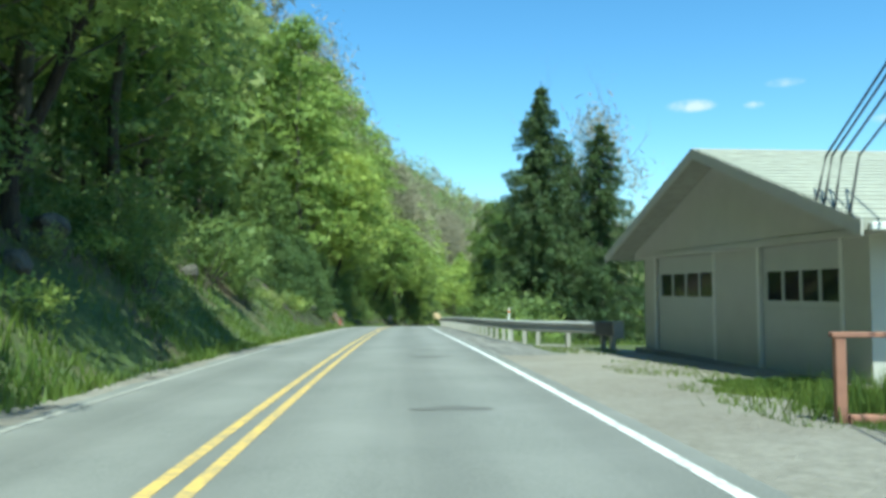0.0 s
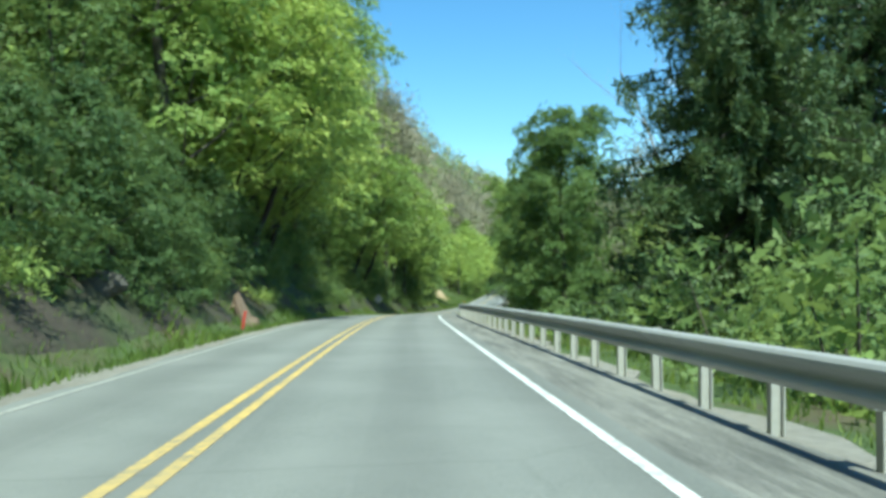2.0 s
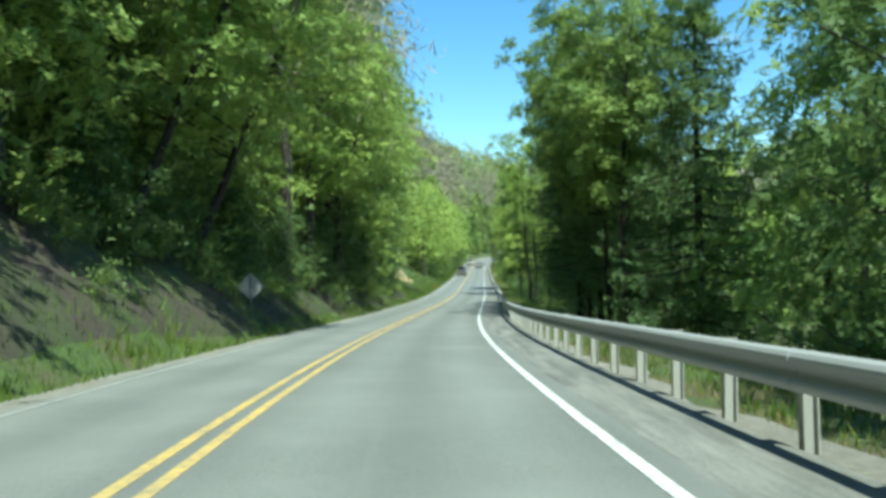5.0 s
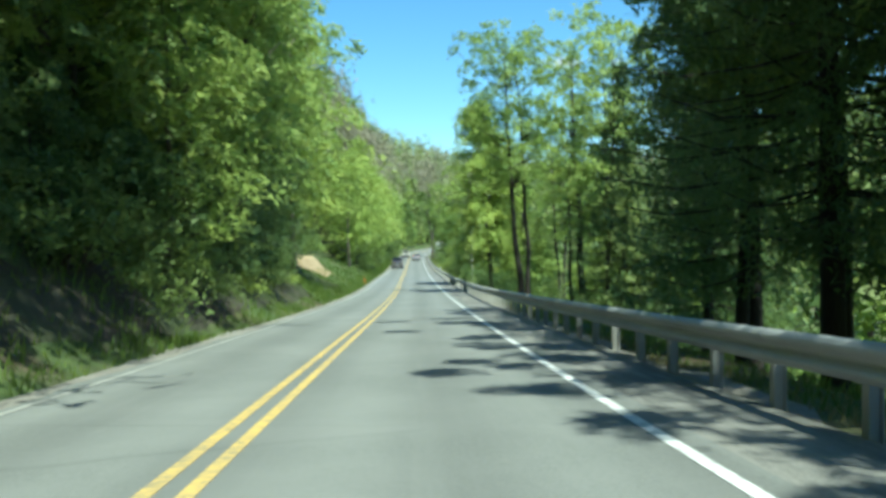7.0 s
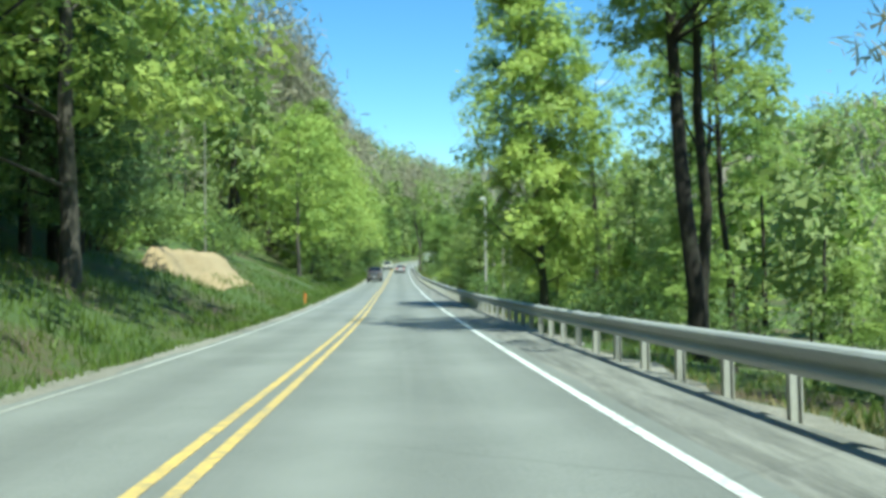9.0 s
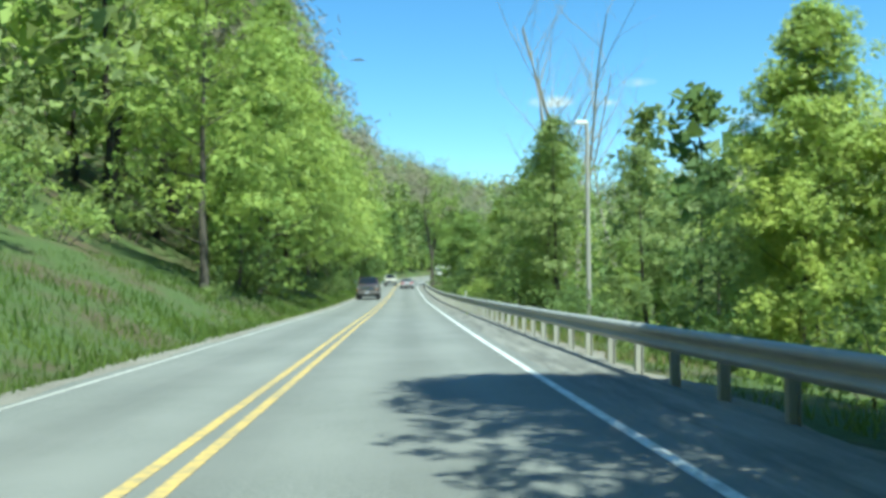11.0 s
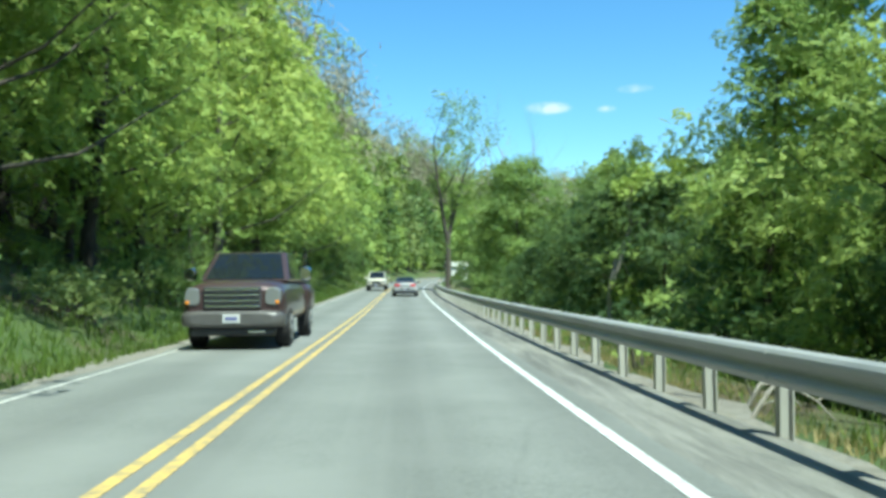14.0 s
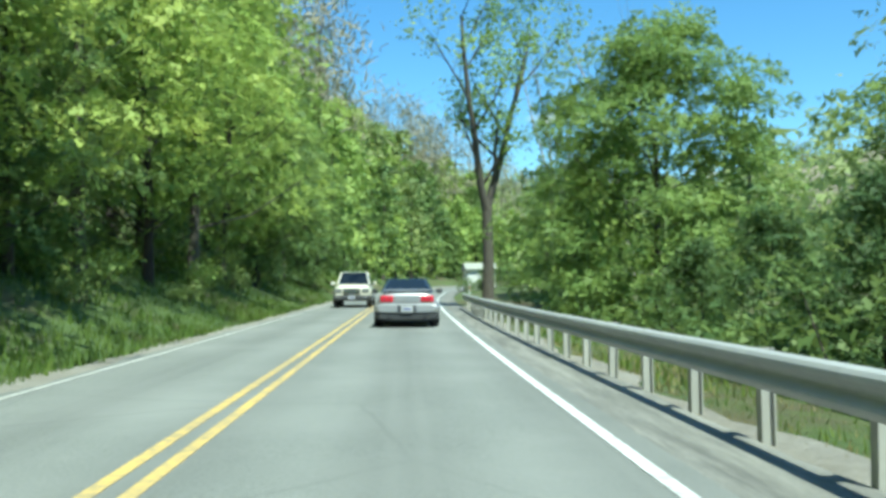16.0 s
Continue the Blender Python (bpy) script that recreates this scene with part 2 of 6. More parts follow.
M_TRIM = make_plain("white_trim", (0.74, 0.74, 0.70), 0.6, 0, 0.08)
M_DOORPAINT = make_plain("garage_door_paint", (0.50, 0.52, 0.50), 0.5, 0, 0.08, 1.5)
M_ROOF = make_plain("pale_shingle", (0.36, 0.37, 0.32), 0.9, 0, 0.25, 4.0, 0.01)
M_WOOD = make_plain("red_brown_wood", (0.34, 0.17, 0.12), 0.7, 0, 0.25, 8.0, 0.003)
M_POLEWOOD = make_bark("pole_wood", (0.13, 0.11, 0.09), (0.26, 0.23, 0.19))
M_ROCK = make_plain("grey_rock", (0.11, 0.105, 0.09), 0.9, 0, 0.4, 1.6, 0.06)
M_ORANGE = make_plain("orange_plastic", (0.85, 0.22, 0.05), 0.5, 0, 0.1)
M_PLASTICWHITE = make_plain("white_plastic", (0.80, 0.80, 0.78), 0.5, 0, 0.1)


def make_glass_dark(name, tint):
    m, nt, b = material(name, 0.05)
    b.inputs["Base Color"].default_value = (*tint, 1)
    b.inputs["Specular IOR Level"].default_value = 0.45
    return m


M_GLASS = make_glass_dark("dark_window_glass", (0.012, 0.016, 0.02))


# ---- the road's line: bend and sag along its length, every 20 m ----
BEND = [-0.08, -0.09, -0.22, -0.1, -0.53, -1.47, -2.83, -2.24, -0.85, 0.04, 0.08, 0.31, -0.09, -0.34, 0.48, -0.53, 0.26, -0.3,
        -0.6, -2.2, -3.0, -3.0, -3.0, -3.0, -2.0, -1.0, -0.5, 0]
SAG = [-0.58, -0.63, -0.49, -0.11, -0.3, -0.55, -0.59, 0.33, 0.52, 0.11, 0.47, 0.68, 0.42, -0.02, 0.24, 0.37, 0.24, 0.32,
       0.21, 0.15, 0.1, 0, -0.3, -0.3, -0.3, -0.3, -0.3, 0]
S0 = -160
ALONG = np.arange(S0, 1301, 1.0)
knots = np.arange(-20, 521, 20.0)
bend = np.interp(ALONG, knots, BEND) * 1e-3
sag = np.interp(ALONG, knots, SAG) * 1e-3
bend[ALONG < -20], sag[ALONG < -20] = 0, 0
I0 = -S0
HEAD = np.cumsum(bend) - np.cumsum(bend)[I0]
GRADE = np.cumsum(sag) - np.cumsum(sag)[I0] - 0.0083
RX, RY, RZ = np.cumsum(-np.sin(HEAD)), np.cumsum(np.cos(HEAD)), np.cumsum(GRADE)
RX, RY, RZ = RX - RX[I0], RY - RY[I0], RZ - RZ[I0]


def on(s, lat, up=0.0):
    """World points beside the road: metres along it, metres to the right of its yellow line, metres above the road."""
    s, lat = np.asarray(s, float), np.asarray(lat, float)
    h = np.interp(s, ALONG, HEAD)
    x, y, z = (np.interp(s, ALONG, a) for a in (RX, RY, RZ))
    return np.stack(np.broadcast_arrays(x + lat * np.cos(h), y + lat * np.sin(h), z + up), -1)


def heading(s):
    return float(np.interp(s, ALONG, HEAD))


LANE = lambda s: np.interp(s, [-20, 7, 40, 80, 100, 140, 200, 260, 330], [3.36, 3.36, 3.18, 3.10, 3.15, 3.18, 3.33, 3.17, 3.20])
YELLOW = lambda s: np.interp(s, [0, 40, 80, 130, 160, 187, 245, 290, 330], [-0.02, 0.0, 0.03, -0.02, -0.04, -0.10, -0.10, -0.05, -0.03])
LEFT = lambda s: np.interp(s, [-20, 40, 80, 140, 200, 260, 330], [2.34, 2.29, 2.56, 2.65, 2.80, 2.68, 2.80])
RAIL = lambda s: np.interp(s, [20, 24, 28, 33, 45, 80, 140, 200, 260, 300, 330, 345], [7.35, 5.3, 4.85, 4.65, 4.54, 4.31, 4.52, 4.90, 4.47, 4.34, 4.24, 4.24])


def step(a, b, x):
    t = np.clip((np.asarray(x, float) - a) / (b - a), 0, 1)
    return t * t * (3 - 2 * t)


def lumps(x, y, size):
    """Cheap smooth unevenness, -1 to 1."""
    x, y = np.asarray(x) / size, np.asarray(y) / size
    return (np.sin(x * 1.7 + 0.6 * np.sin(y * 1.3 + 1)) + np.sin(y * 1.9 + 0.8 * np.sin(x * 0.9 + 2)) + 0.6 * np.sin(x * 3.7 + y * 2.9 + 0.5)) / 2.6


def ground_up(s, lat):
    """Height of the ground above the road's level."""
    s, lat = np.broadcast_arrays(np.asarray(s, float), np.asarray(lat, float))
    a = np.maximum(-lat - 3.2, 0)
    cut = step(-30, 0, s) * step(196, 172, s)      # the road is cut into the hillside here
    soft = 0.42 * np.maximum(a - 0.9, 0)
    hard = 0.95 * np.clip(a - 0.3 - 0.35 * lumps(s, 0 * s, 4.5), 0, 3.6) + 0.36 * np.maximum(a - 3.9, 0) + 0.30 * lumps(s, lat, 1.7) * step(0.8, 2.5, a)
    left = -0.10 * step(0, 0.6, a) + soft + (hard - soft) * cut
    left += 0.25 * np.maximum(a - 9, 0) + 0.22 * np.maximum(a - 26, 0)
    left = np.where(left > 70, 70 + 34 * (1 - np.exp(-(left - 70) / 34)), left)
    left += lumps(s, lat, 3.2) * 0.22 * step(1.2, 4, a) + lumps(s + 40, lat, 17) * 1.6 * step(8, 30, a) + lumps(s, lat, 60) * 7 * step(30, 90, a)
    r = np.maximum(lat - RAIL(s) - 0.25, 0)
    fall = -0.10 * r * np.exp(-r / 4) - 4.6 * (1 - np.exp(-np.maximum(r - 1.8, 0) / 8.0)) + lumps(s, lat, 3.0) * 0.18 * step(0.8, 4, r)
    past = step(345, 368, s)      # past the guardrail the ground stays level with the road and rises
    fall = fall * (1 - past) + past * np.minimum(0.13 * np.maximum(lat - 4.6, 0), 2.2)
    hill = 82 * step(110, 265, r) + lumps(s, lat, 50) * 5 * step(120, 200, r)
    lot = step(26, 44, s)
    right = np.where(lat > 4, (fall + hill) * (lot + (1 - lot) * step(28, 60, lat)) - 0.09 * step(3.9, 4.3, lat), 0)
    h = np.where(lat < 0, left, right)
    p = on(s, lat)
    x, y = p[..., 0], p[..., 1]
    crest = 62 - 0.08 * np.abs(x - 70) + lumps(x, y, 55) * 5
    far = crest * step(540, 790, y + 0.25 * x) - 4
    far = np.where(y > 520, far - p[..., 2], -99)
    k = step(520, 640, y)
    h = h * (1 - k) + np.maximum(h * 0.7, far) * k
    side = (61 + lumps(x, y, 45) * 4) * step(135, 250, x) * step(110, 380, y) - 15
    return np.where(lat > 30, np.maximum(h, side - p[..., 2]), h)


def ground(s, lat, up=0.0):
    return on(s, lat, ground_up(s, lat) + up)


# ---- mesh helpers ----
def mesh_of(name, verts, faces, mat, smooth=False):
    me = bpy.data.meshes.new(name)
    me.from_pydata(np.asarray(verts, float).reshape(-1, 3), [], faces)
    if mat:
        me.materials.append(mat)
    if smooth:
        me.polygons.foreach_set("use_smooth", np.ones(len(me.polygons), bool))
    return me


def bm_mesh(name, bm, mat):
    me = bpy.data.meshes.new(name)
    bm.normal_update()
    bm.to_mesh(me)
    bm.free()
    if mat:
        me.materials.append(mat)
    return me


def part(name, data, parent, label="", m=None):
    ob = new(name, data)
    ob.parent = parent
    if m is not None:
        ob.matrix_basis = m
    return tagged(ob, label)


def thing(name, label, category, m, group="", kind=""):
    ob = new(name)
    ob.empty_display_size = 0.3
    ob.matrix_basis = m
    return tagged(ob, label, category, group, kind)


def at(s, lat, up=0.0, turn=0.0, on_ground=False, scale=1.0):
    """A pose beside the road, facing along it."""
    p = ground(s, lat, up) if on_ground else on(s, lat, up)
    return Matrix.Translation(Vector(p.tolist())) @ Matrix.Rotation(heading(s) + turn, 4, "Z") @ Matrix.Scale(scale, 4)


def box(bm, x0, x1, y0, y1, z0, z1, bevel=0.0):
    """A bevelled block added to bm."""
    r = bmesh.ops.create_cube(bm, size=1)
    for v in r["verts"]:
        v.co = Vector((x0 + (v.co.x + 0.5) * (x1 - x0), y0 + (v.co.y + 0.5) * (y1 - y0), z0 + (v.co.z + 0.5) * (z1 - z0)))
    if bevel:
        es = {e for v in r["verts"] for e in v.link_edges}
        bmesh.ops.bevel(bm, geom=list(es), offset=bevel, segments=2, affect="EDGES", profile=0.5)
    return bm


def block(name, dims, mat, bevel=0.01):
    return bm_mesh(name, box(bmesh.new(), *dims, bevel), mat)


def strip(s_list, lats, ups):
    """Vertices and faces of a sheet that follows the road; lats and ups are arrays [len(s), k]."""
    n, k = lats.shape
    v = on(np.asarray(s_list)[:, None] + 0 * lats, lats, ups)
    i = np.arange((n - 1) * k).reshape(n - 1, k)[:, :-1].ravel()
    f = np.stack([i, i + 1, i + k + 1, i + k], 1)
    return v, f


def add_uv(me, uv):
    lay = me.uv_layers.new(name="UVMap")
    idx = np.empty(len(me.loops), np.int32)
    me.loops.foreach_get("vertex_index", idx)
    lay.data.foreach_set("uv", np.asarray(uv, np.float32).reshape(-1, 2)[idx].ravel())


# ---- ground: one sheet from the road out to the hills ----
sg = np.concatenate([np.arange(-150, -30, 10), np.arange(-30, 380, 2.5), np.arange(380, 560, 8), np.arange(560, 1290, 25)]).astype(float)
lg = np.concatenate([-np.geomspace(520, 40, 22), -np.arange(38, 12, -2.0), -np.arange(12, 3.2, -0.55), [-3.1, -2.6, 0, 3.2, 3.75, 4.0],
                     np.arange(4.3, 12, 0.5), np.arange(12, 38, 2.2), np.geomspace(40, 285, 20)])
gl = np.repeat(lg[None], len(sg), 0)
gu = ground_up(sg[:, None] + 0 * gl, gl)
gu = np.where((gl > -3.3) & (gl < 4.1), np.minimum(gu, 0) - 0.14, gu)
v, f = strip(sg, gl, gu)
tagged(new("ground", mesh_of("ground", v, f, M_GROUND, True)), "grassy and leaf-littered soil of a steep valley", "ground", kind="structure")

# the cut bank: soil and shale where the grass has not taken hold, its colour darkened as tree shade
M_CUT = make_ground("shaded_shale_soil", ((0.040, 0.058, 0.022), (0.080, 0.105, 0.038)), ((0.034, 0.028, 0.022), (0.095, 0.078, 0.058)), 0.47)
sc, lc = np.meshgrid(np.arange(40, 184, 0.6), np.arange(-10.0, -3.2, 0.4), indexing="ij")
bare = np.minimum(np.minimum(step(40, 50, sc), step(184, 172, sc)), step(-3.4, -4.1, lc)) + 0.35 * lumps(sc, lc, 2.6)
v, f = strip(sc[:, 0], lc, ground_up(sc, lc) + np.where(bare > 0.45, 0.05 + 0.05 * lumps(sc, lc, 0.8), -0.3))
tagged(new("cut_bank", mesh_of("cut_bank", v, f, M_CUT, True)), "soil and shale of the road cut, its colour darkened as tree shade", "bank", kind="structure")

# ---- road, shoulder and paint ----
sr = np.arange(-150, 700, 2.5)
one = np.ones_like(sr)


def road_strip(name, lo, hi, up, mat, label, category, cols=2, s_list=sr, skirt=0.0):
    s_list = np.asarray(s_list, float)
    a = np.broadcast_to(lo(s_list) if callable(lo) else lo, s_list.shape)
    b = np.broadcast_to(hi(s_list) if callable(hi) else hi, s_list.shape)
    t = np.linspace(0, 1, cols)
    lats = a[:, None] * (1 - t) + b[:, None] * t
    ups = np.full_like(lats, up)
    if skirt:
        lats = np.concatenate([lats[:, :1], lats, lats[:, -1:]], 1)
        ups = np.concatenate([ups[:, :1] - skirt, ups, ups[:, -1:] - skirt], 1)
    v, f = strip(s_list, lats, ups)
    me = mesh_of(name, v, f, mat)
    add_uv(me, np.stack(np.broadcast_arrays(lats - 1.6, s_list[:, None]), -1))
    return tagged(new(name, me), label, category, kind="structure")


wav = lambda s, k: 0.07 * np.sin(s * 0.9 + k) + 0.05 * np.sin(s * 2.3 + 2 * k)
road_strip("road", lambda s: -LEFT(s) - 0.22 + wav(s, 0), lambda s: LANE(s) + 0.28, 0.0, M_ASPHALT, "sun-bleached grey asphalt road with two lanes", "road", 9, np.arange(-150, 700, 1.0), 0.12)
road_strip("shoulder", lambda s: LANE(s) + 0.28, lambda s: np.minimum(RAIL(s), 5.2) + 0.04 + 0.5 * wav(s, 1), -0.012, M_SHOULDER, "older paved shoulder, cracked and dusted with gravel", "shoulder", 3, np.arange(20, 560, 1.0), 0.16)
road_strip("gravel_verge", lambda s: -LEFT(s) - 0.75 + 1.6 * wav(s, 3), lambda s: -LEFT(s) - 0.15, -0.02, M_GRAVEL, "pale gravel verge along the asphalt edge", "verge", 2, np.arange(-150, 600, 1.0), 0.12)
road_strip("gravel_strip", lambda s: RAIL(s) - 0.05, lambda s: RAIL(s) + 0.42 + 2.5 * wav(s, 5), -0.06, M_GRAVEL, "pale gravel strip at the feet of the guardrail posts", "gravel", 3, np.arange(24, 352, 1.0), 0.12)
road_strip("gravel_lot", lambda s: LANE(s) + 0.28, lambda s: 5.5 + 4.5 * step(30, 12, s) + 4 * wav(s, 2), -0.015, M_GRAVEL, "packed gravel forecourt beside the road", "gravel", 6, np.arange(-60, 27, 1.0), 0.1)
for off in (0.05, -0.205):
    road_strip("centre_line", lambda s: YELLOW(s) + off - 0.055, lambda s: YELLOW(s) + off + 0.055, 0.005, M_YELLOW, "worn yellow centre line painted on asphalt", "road marking")
road_strip("edge_line", lambda s: LANE(s) - 0.056, lambda s: LANE(s) + 0.056, 0.005, M_WHITE, "white edge line painted on asphalt", "road marking")
road_strip("edge_line", lambda s: -LEFT(s) - 0.05, lambda s: -LEFT(s) + 0.04, 0.005, M_WORNWHITE, "worn white edge line beside the gravel verge", "road marking", s_list=np.arange(-150, 186, 2.5))
road_strip("edge_line", lambda s: -LEFT(s) - 0.05, lambda s: -LEFT(s) + 0.04, 0.005, M_FADEDWHITE, "faded white edge line beside the grass verge", "road marking", s_list=np.arange(185, 700, 2.5))

# ---- guardrail ----
PANEL = 3.30


def beam_mesh():
    """A W-shaped steel beam, one panel long, along +y; its face looks to -x."""
    prof = [(0.0, 0.155), (-0.055, 0.136), (-0.080, 0.106), (-0.083, 0.084), (-0.075, 0.065), (-0.02, 0.02), (-0.012, 0.0),
            (-0.02, -0.02), (-0.075, -0.065), (-0.083, -0.085), (-0.075, -0.105), (-0.022, -0.148), (0.0, -0.155)]
    pts = [(x, z) for x, z in prof] + [(x + 0.012, z * 0.99) for x, z in reversed(prof)]
    n = len(pts)
    v = [(x, y, z) for y in (-0.12, PANEL + 0.12) for x, z in pts]
    f = [(i, (i + 1) % n, n + (i + 1) % n, n + i) for i in range(n)] + [tuple(range(n))[::-1], tuple(range(n, 2 * n))]
    return mesh_of("beam", v, f, M_STEEL)


def post_mesh():
    """An H-section steel post: two flanges along the road, the web across it."""
    bm = bmesh.new()
    for x in (0.07, 0.175):
        box(bm, x - 0.007, x + 0.007, -0.045, 0.045, -0.9, 0.685)
    box(bm, 0.075, 0.17, -0.006, 0.006, -0.9, 0.685)
    return bm_mesh("post", bm, M_POST)


rail = thing("guardrail", "long galvanised steel guardrail on pale posts along the road", "guardrail", Matrix.Identity(4))
BEAM, POST, SPACER = beam_mesh(), post_mesh(), block("spacer", (0.0, 0.063, -0.045, 0.045, 0.40, 0.68), M_POST, 0.006)
RAIL_UP = 0.555
s = 22.0
k = 0
while s < 343:
    a, b = Vector(on(s, RAIL(s), RAIL_UP).tolist()), Vector(on(s + PANEL, RAIL(s + PANEL), RAIL_UP).tolist())
    d = (b - a).normalized()
    x = d.cross(Vector((0, 0, 1))).normalized()
    z = x.cross(d)
    m = Matrix((x, d, z)).transposed().to_4x4()
    m.translation = a + x * (0.006 * (k % 2))
    part("beam", BEAM, rail, m=m)
    for j in (0, 1):
        q = s + j * PANEL / 2
        jit = random.uniform(-0.02, 0.02)
        lat = RAIL(s) * (1 - j / 2) + RAIL(s + PANEL) * j / 2 + (0.04 if k < 2 else 0)
        mm = at(q, lat, random.uniform(-0.015, 0.02), random.uniform(-0.05, 0.05) + (0.3 if k == 0 else 0)) @ Matrix.Rotation(jit, 4, "Y")
        part("post", POST, rail, m=mm)
        part("spacer", SPACER, rail, m=mm)
    s += PANEL
    k += 1


def end_terminal():
    """The blunt end head of a guardrail on its short post."""
    t = thing("guardrail_end", "dark blunt end terminal closing the guardrail", "guardrail end", at(21.72, 6.5, 0, radians(20)))
    bm = bmesh.new()
    box(bm, -0.16, 0.10, -0.55, 0.3, 0.36, 0.72, 0.03)
    for v in bm.verts:
        if v.co.y < -0.3 and v.co.x < 0:
            v.co.x += 0.1
    part("head", bm_mesh("head", bm, make_plain("dark_steel", (0.10, 0.105, 0.11), 0.5, 0.4, 0.3)), t)
    part("face_plate", block("face_plate", (-0.18, 0.12, -0.58, -0.55, 0.32, 0.75), M_STEEL, 0.006), t)
    part("post", block("post", (-0.05, 0.08, -0.3, -0.18, -0.5, 0.38), M_POST, 0.006), t)
    return t


end_terminal()


def tube(pts, radii, sides=6):
    """Vertices and faces of a tapered tube along pts."""
    pts = np.asarray(pts, float)
    n = len(pts)
    d = np.gradient(pts, axis=0)
    d /= np.linalg.norm(d, axis=1)[:, None] + 1e-9
    ref = np.where(np.abs(d[:, 2:3]) > 0.9, np.array([[1.0, 0, 0]]), np.array([[0, 0, 1.0]]))
    u = np.cross(d, ref)
    u /= np.linalg.norm(u, axis=1)[:, None] + 1e-9
    w = np.cross(d, u)
    ang = np.linspace(0, 2 * np.pi, sides, endpoint=False)
    v = pts[:, None] + np.asarray(radii)[:, None, None] * (np.cos(ang)[None, :, None] * u[:, None] + np.sin(ang)[None, :, None] * w[:, None])
    f = [(i * sides + j, i * sides + (j + 1) % sides, (i + 1) * sides + (j + 1) % sides, (i + 1) * sides + j) for i in range(n - 1) for j in range(sides)]
    return v.reshape(-1, 3), f


class Wood:
    """Collects tubes of a trunk and its limbs into one mesh."""

    def __init__(self):
        self.v, self.f, self.n = [], [], 0

    def add(self, pts, radii, sides=6):
        v, f = tube(pts, radii, sides)
        self.v.append(v)
        self.f += [tuple(i + self.n for i in q) for q in f]
        self.n += len(v)

    def mesh(self, name, mat):
        return mesh_of(name, np.concatenate(self.v), self.f, mat, True) if self.v else None


def leaves(rng, centres, size, flat=0.3, droop=0.0, out=None, slim=(0.28, 0.5)):
    """Leaf sprays at the centres: verts and faces. out: the way each faces, roughly."""
    n = len(centres)
    nrm = rng.normal(size=(n, 3)) * (0.55 if out is not None else 1.0)
    if out is not None:
        nrm += out / (np.linalg.norm(out, axis=1)[:, None] + 1e-6) * 0.9
    else:
        nrm[:, 2] = np.abs(nrm[:, 2])
    nrm[:, 2] += flat
    nrm /= np.linalg.norm(nrm, axis=1)[:, None]
    d = rng.normal(size=(n, 3))
    d[:, 2] -= droop
    d -= nrm * (d * nrm).sum(1)[:, None]
    d /= np.linalg.norm(d, axis=1)[:, None] + 1e-9
    w = np.cross(nrm, d)
    L = size * rng.uniform(0.55, 1.3, (n, 1))
    W = L * rng.uniform(*slim, (n, 1))
    c = np.asarray(centres)
    t = rng.uniform(-0.3, 0.3, (n, 1))
    v = np.stack([c + w * W - d * L * (0.4 + t), c + d * L * 0.55 - nrm * L * 0.1, c - w * W - d * L * (0.4 - t)], 1)
    return v.reshape(-1, 3), np.arange(3 * n).reshape(n, 3)


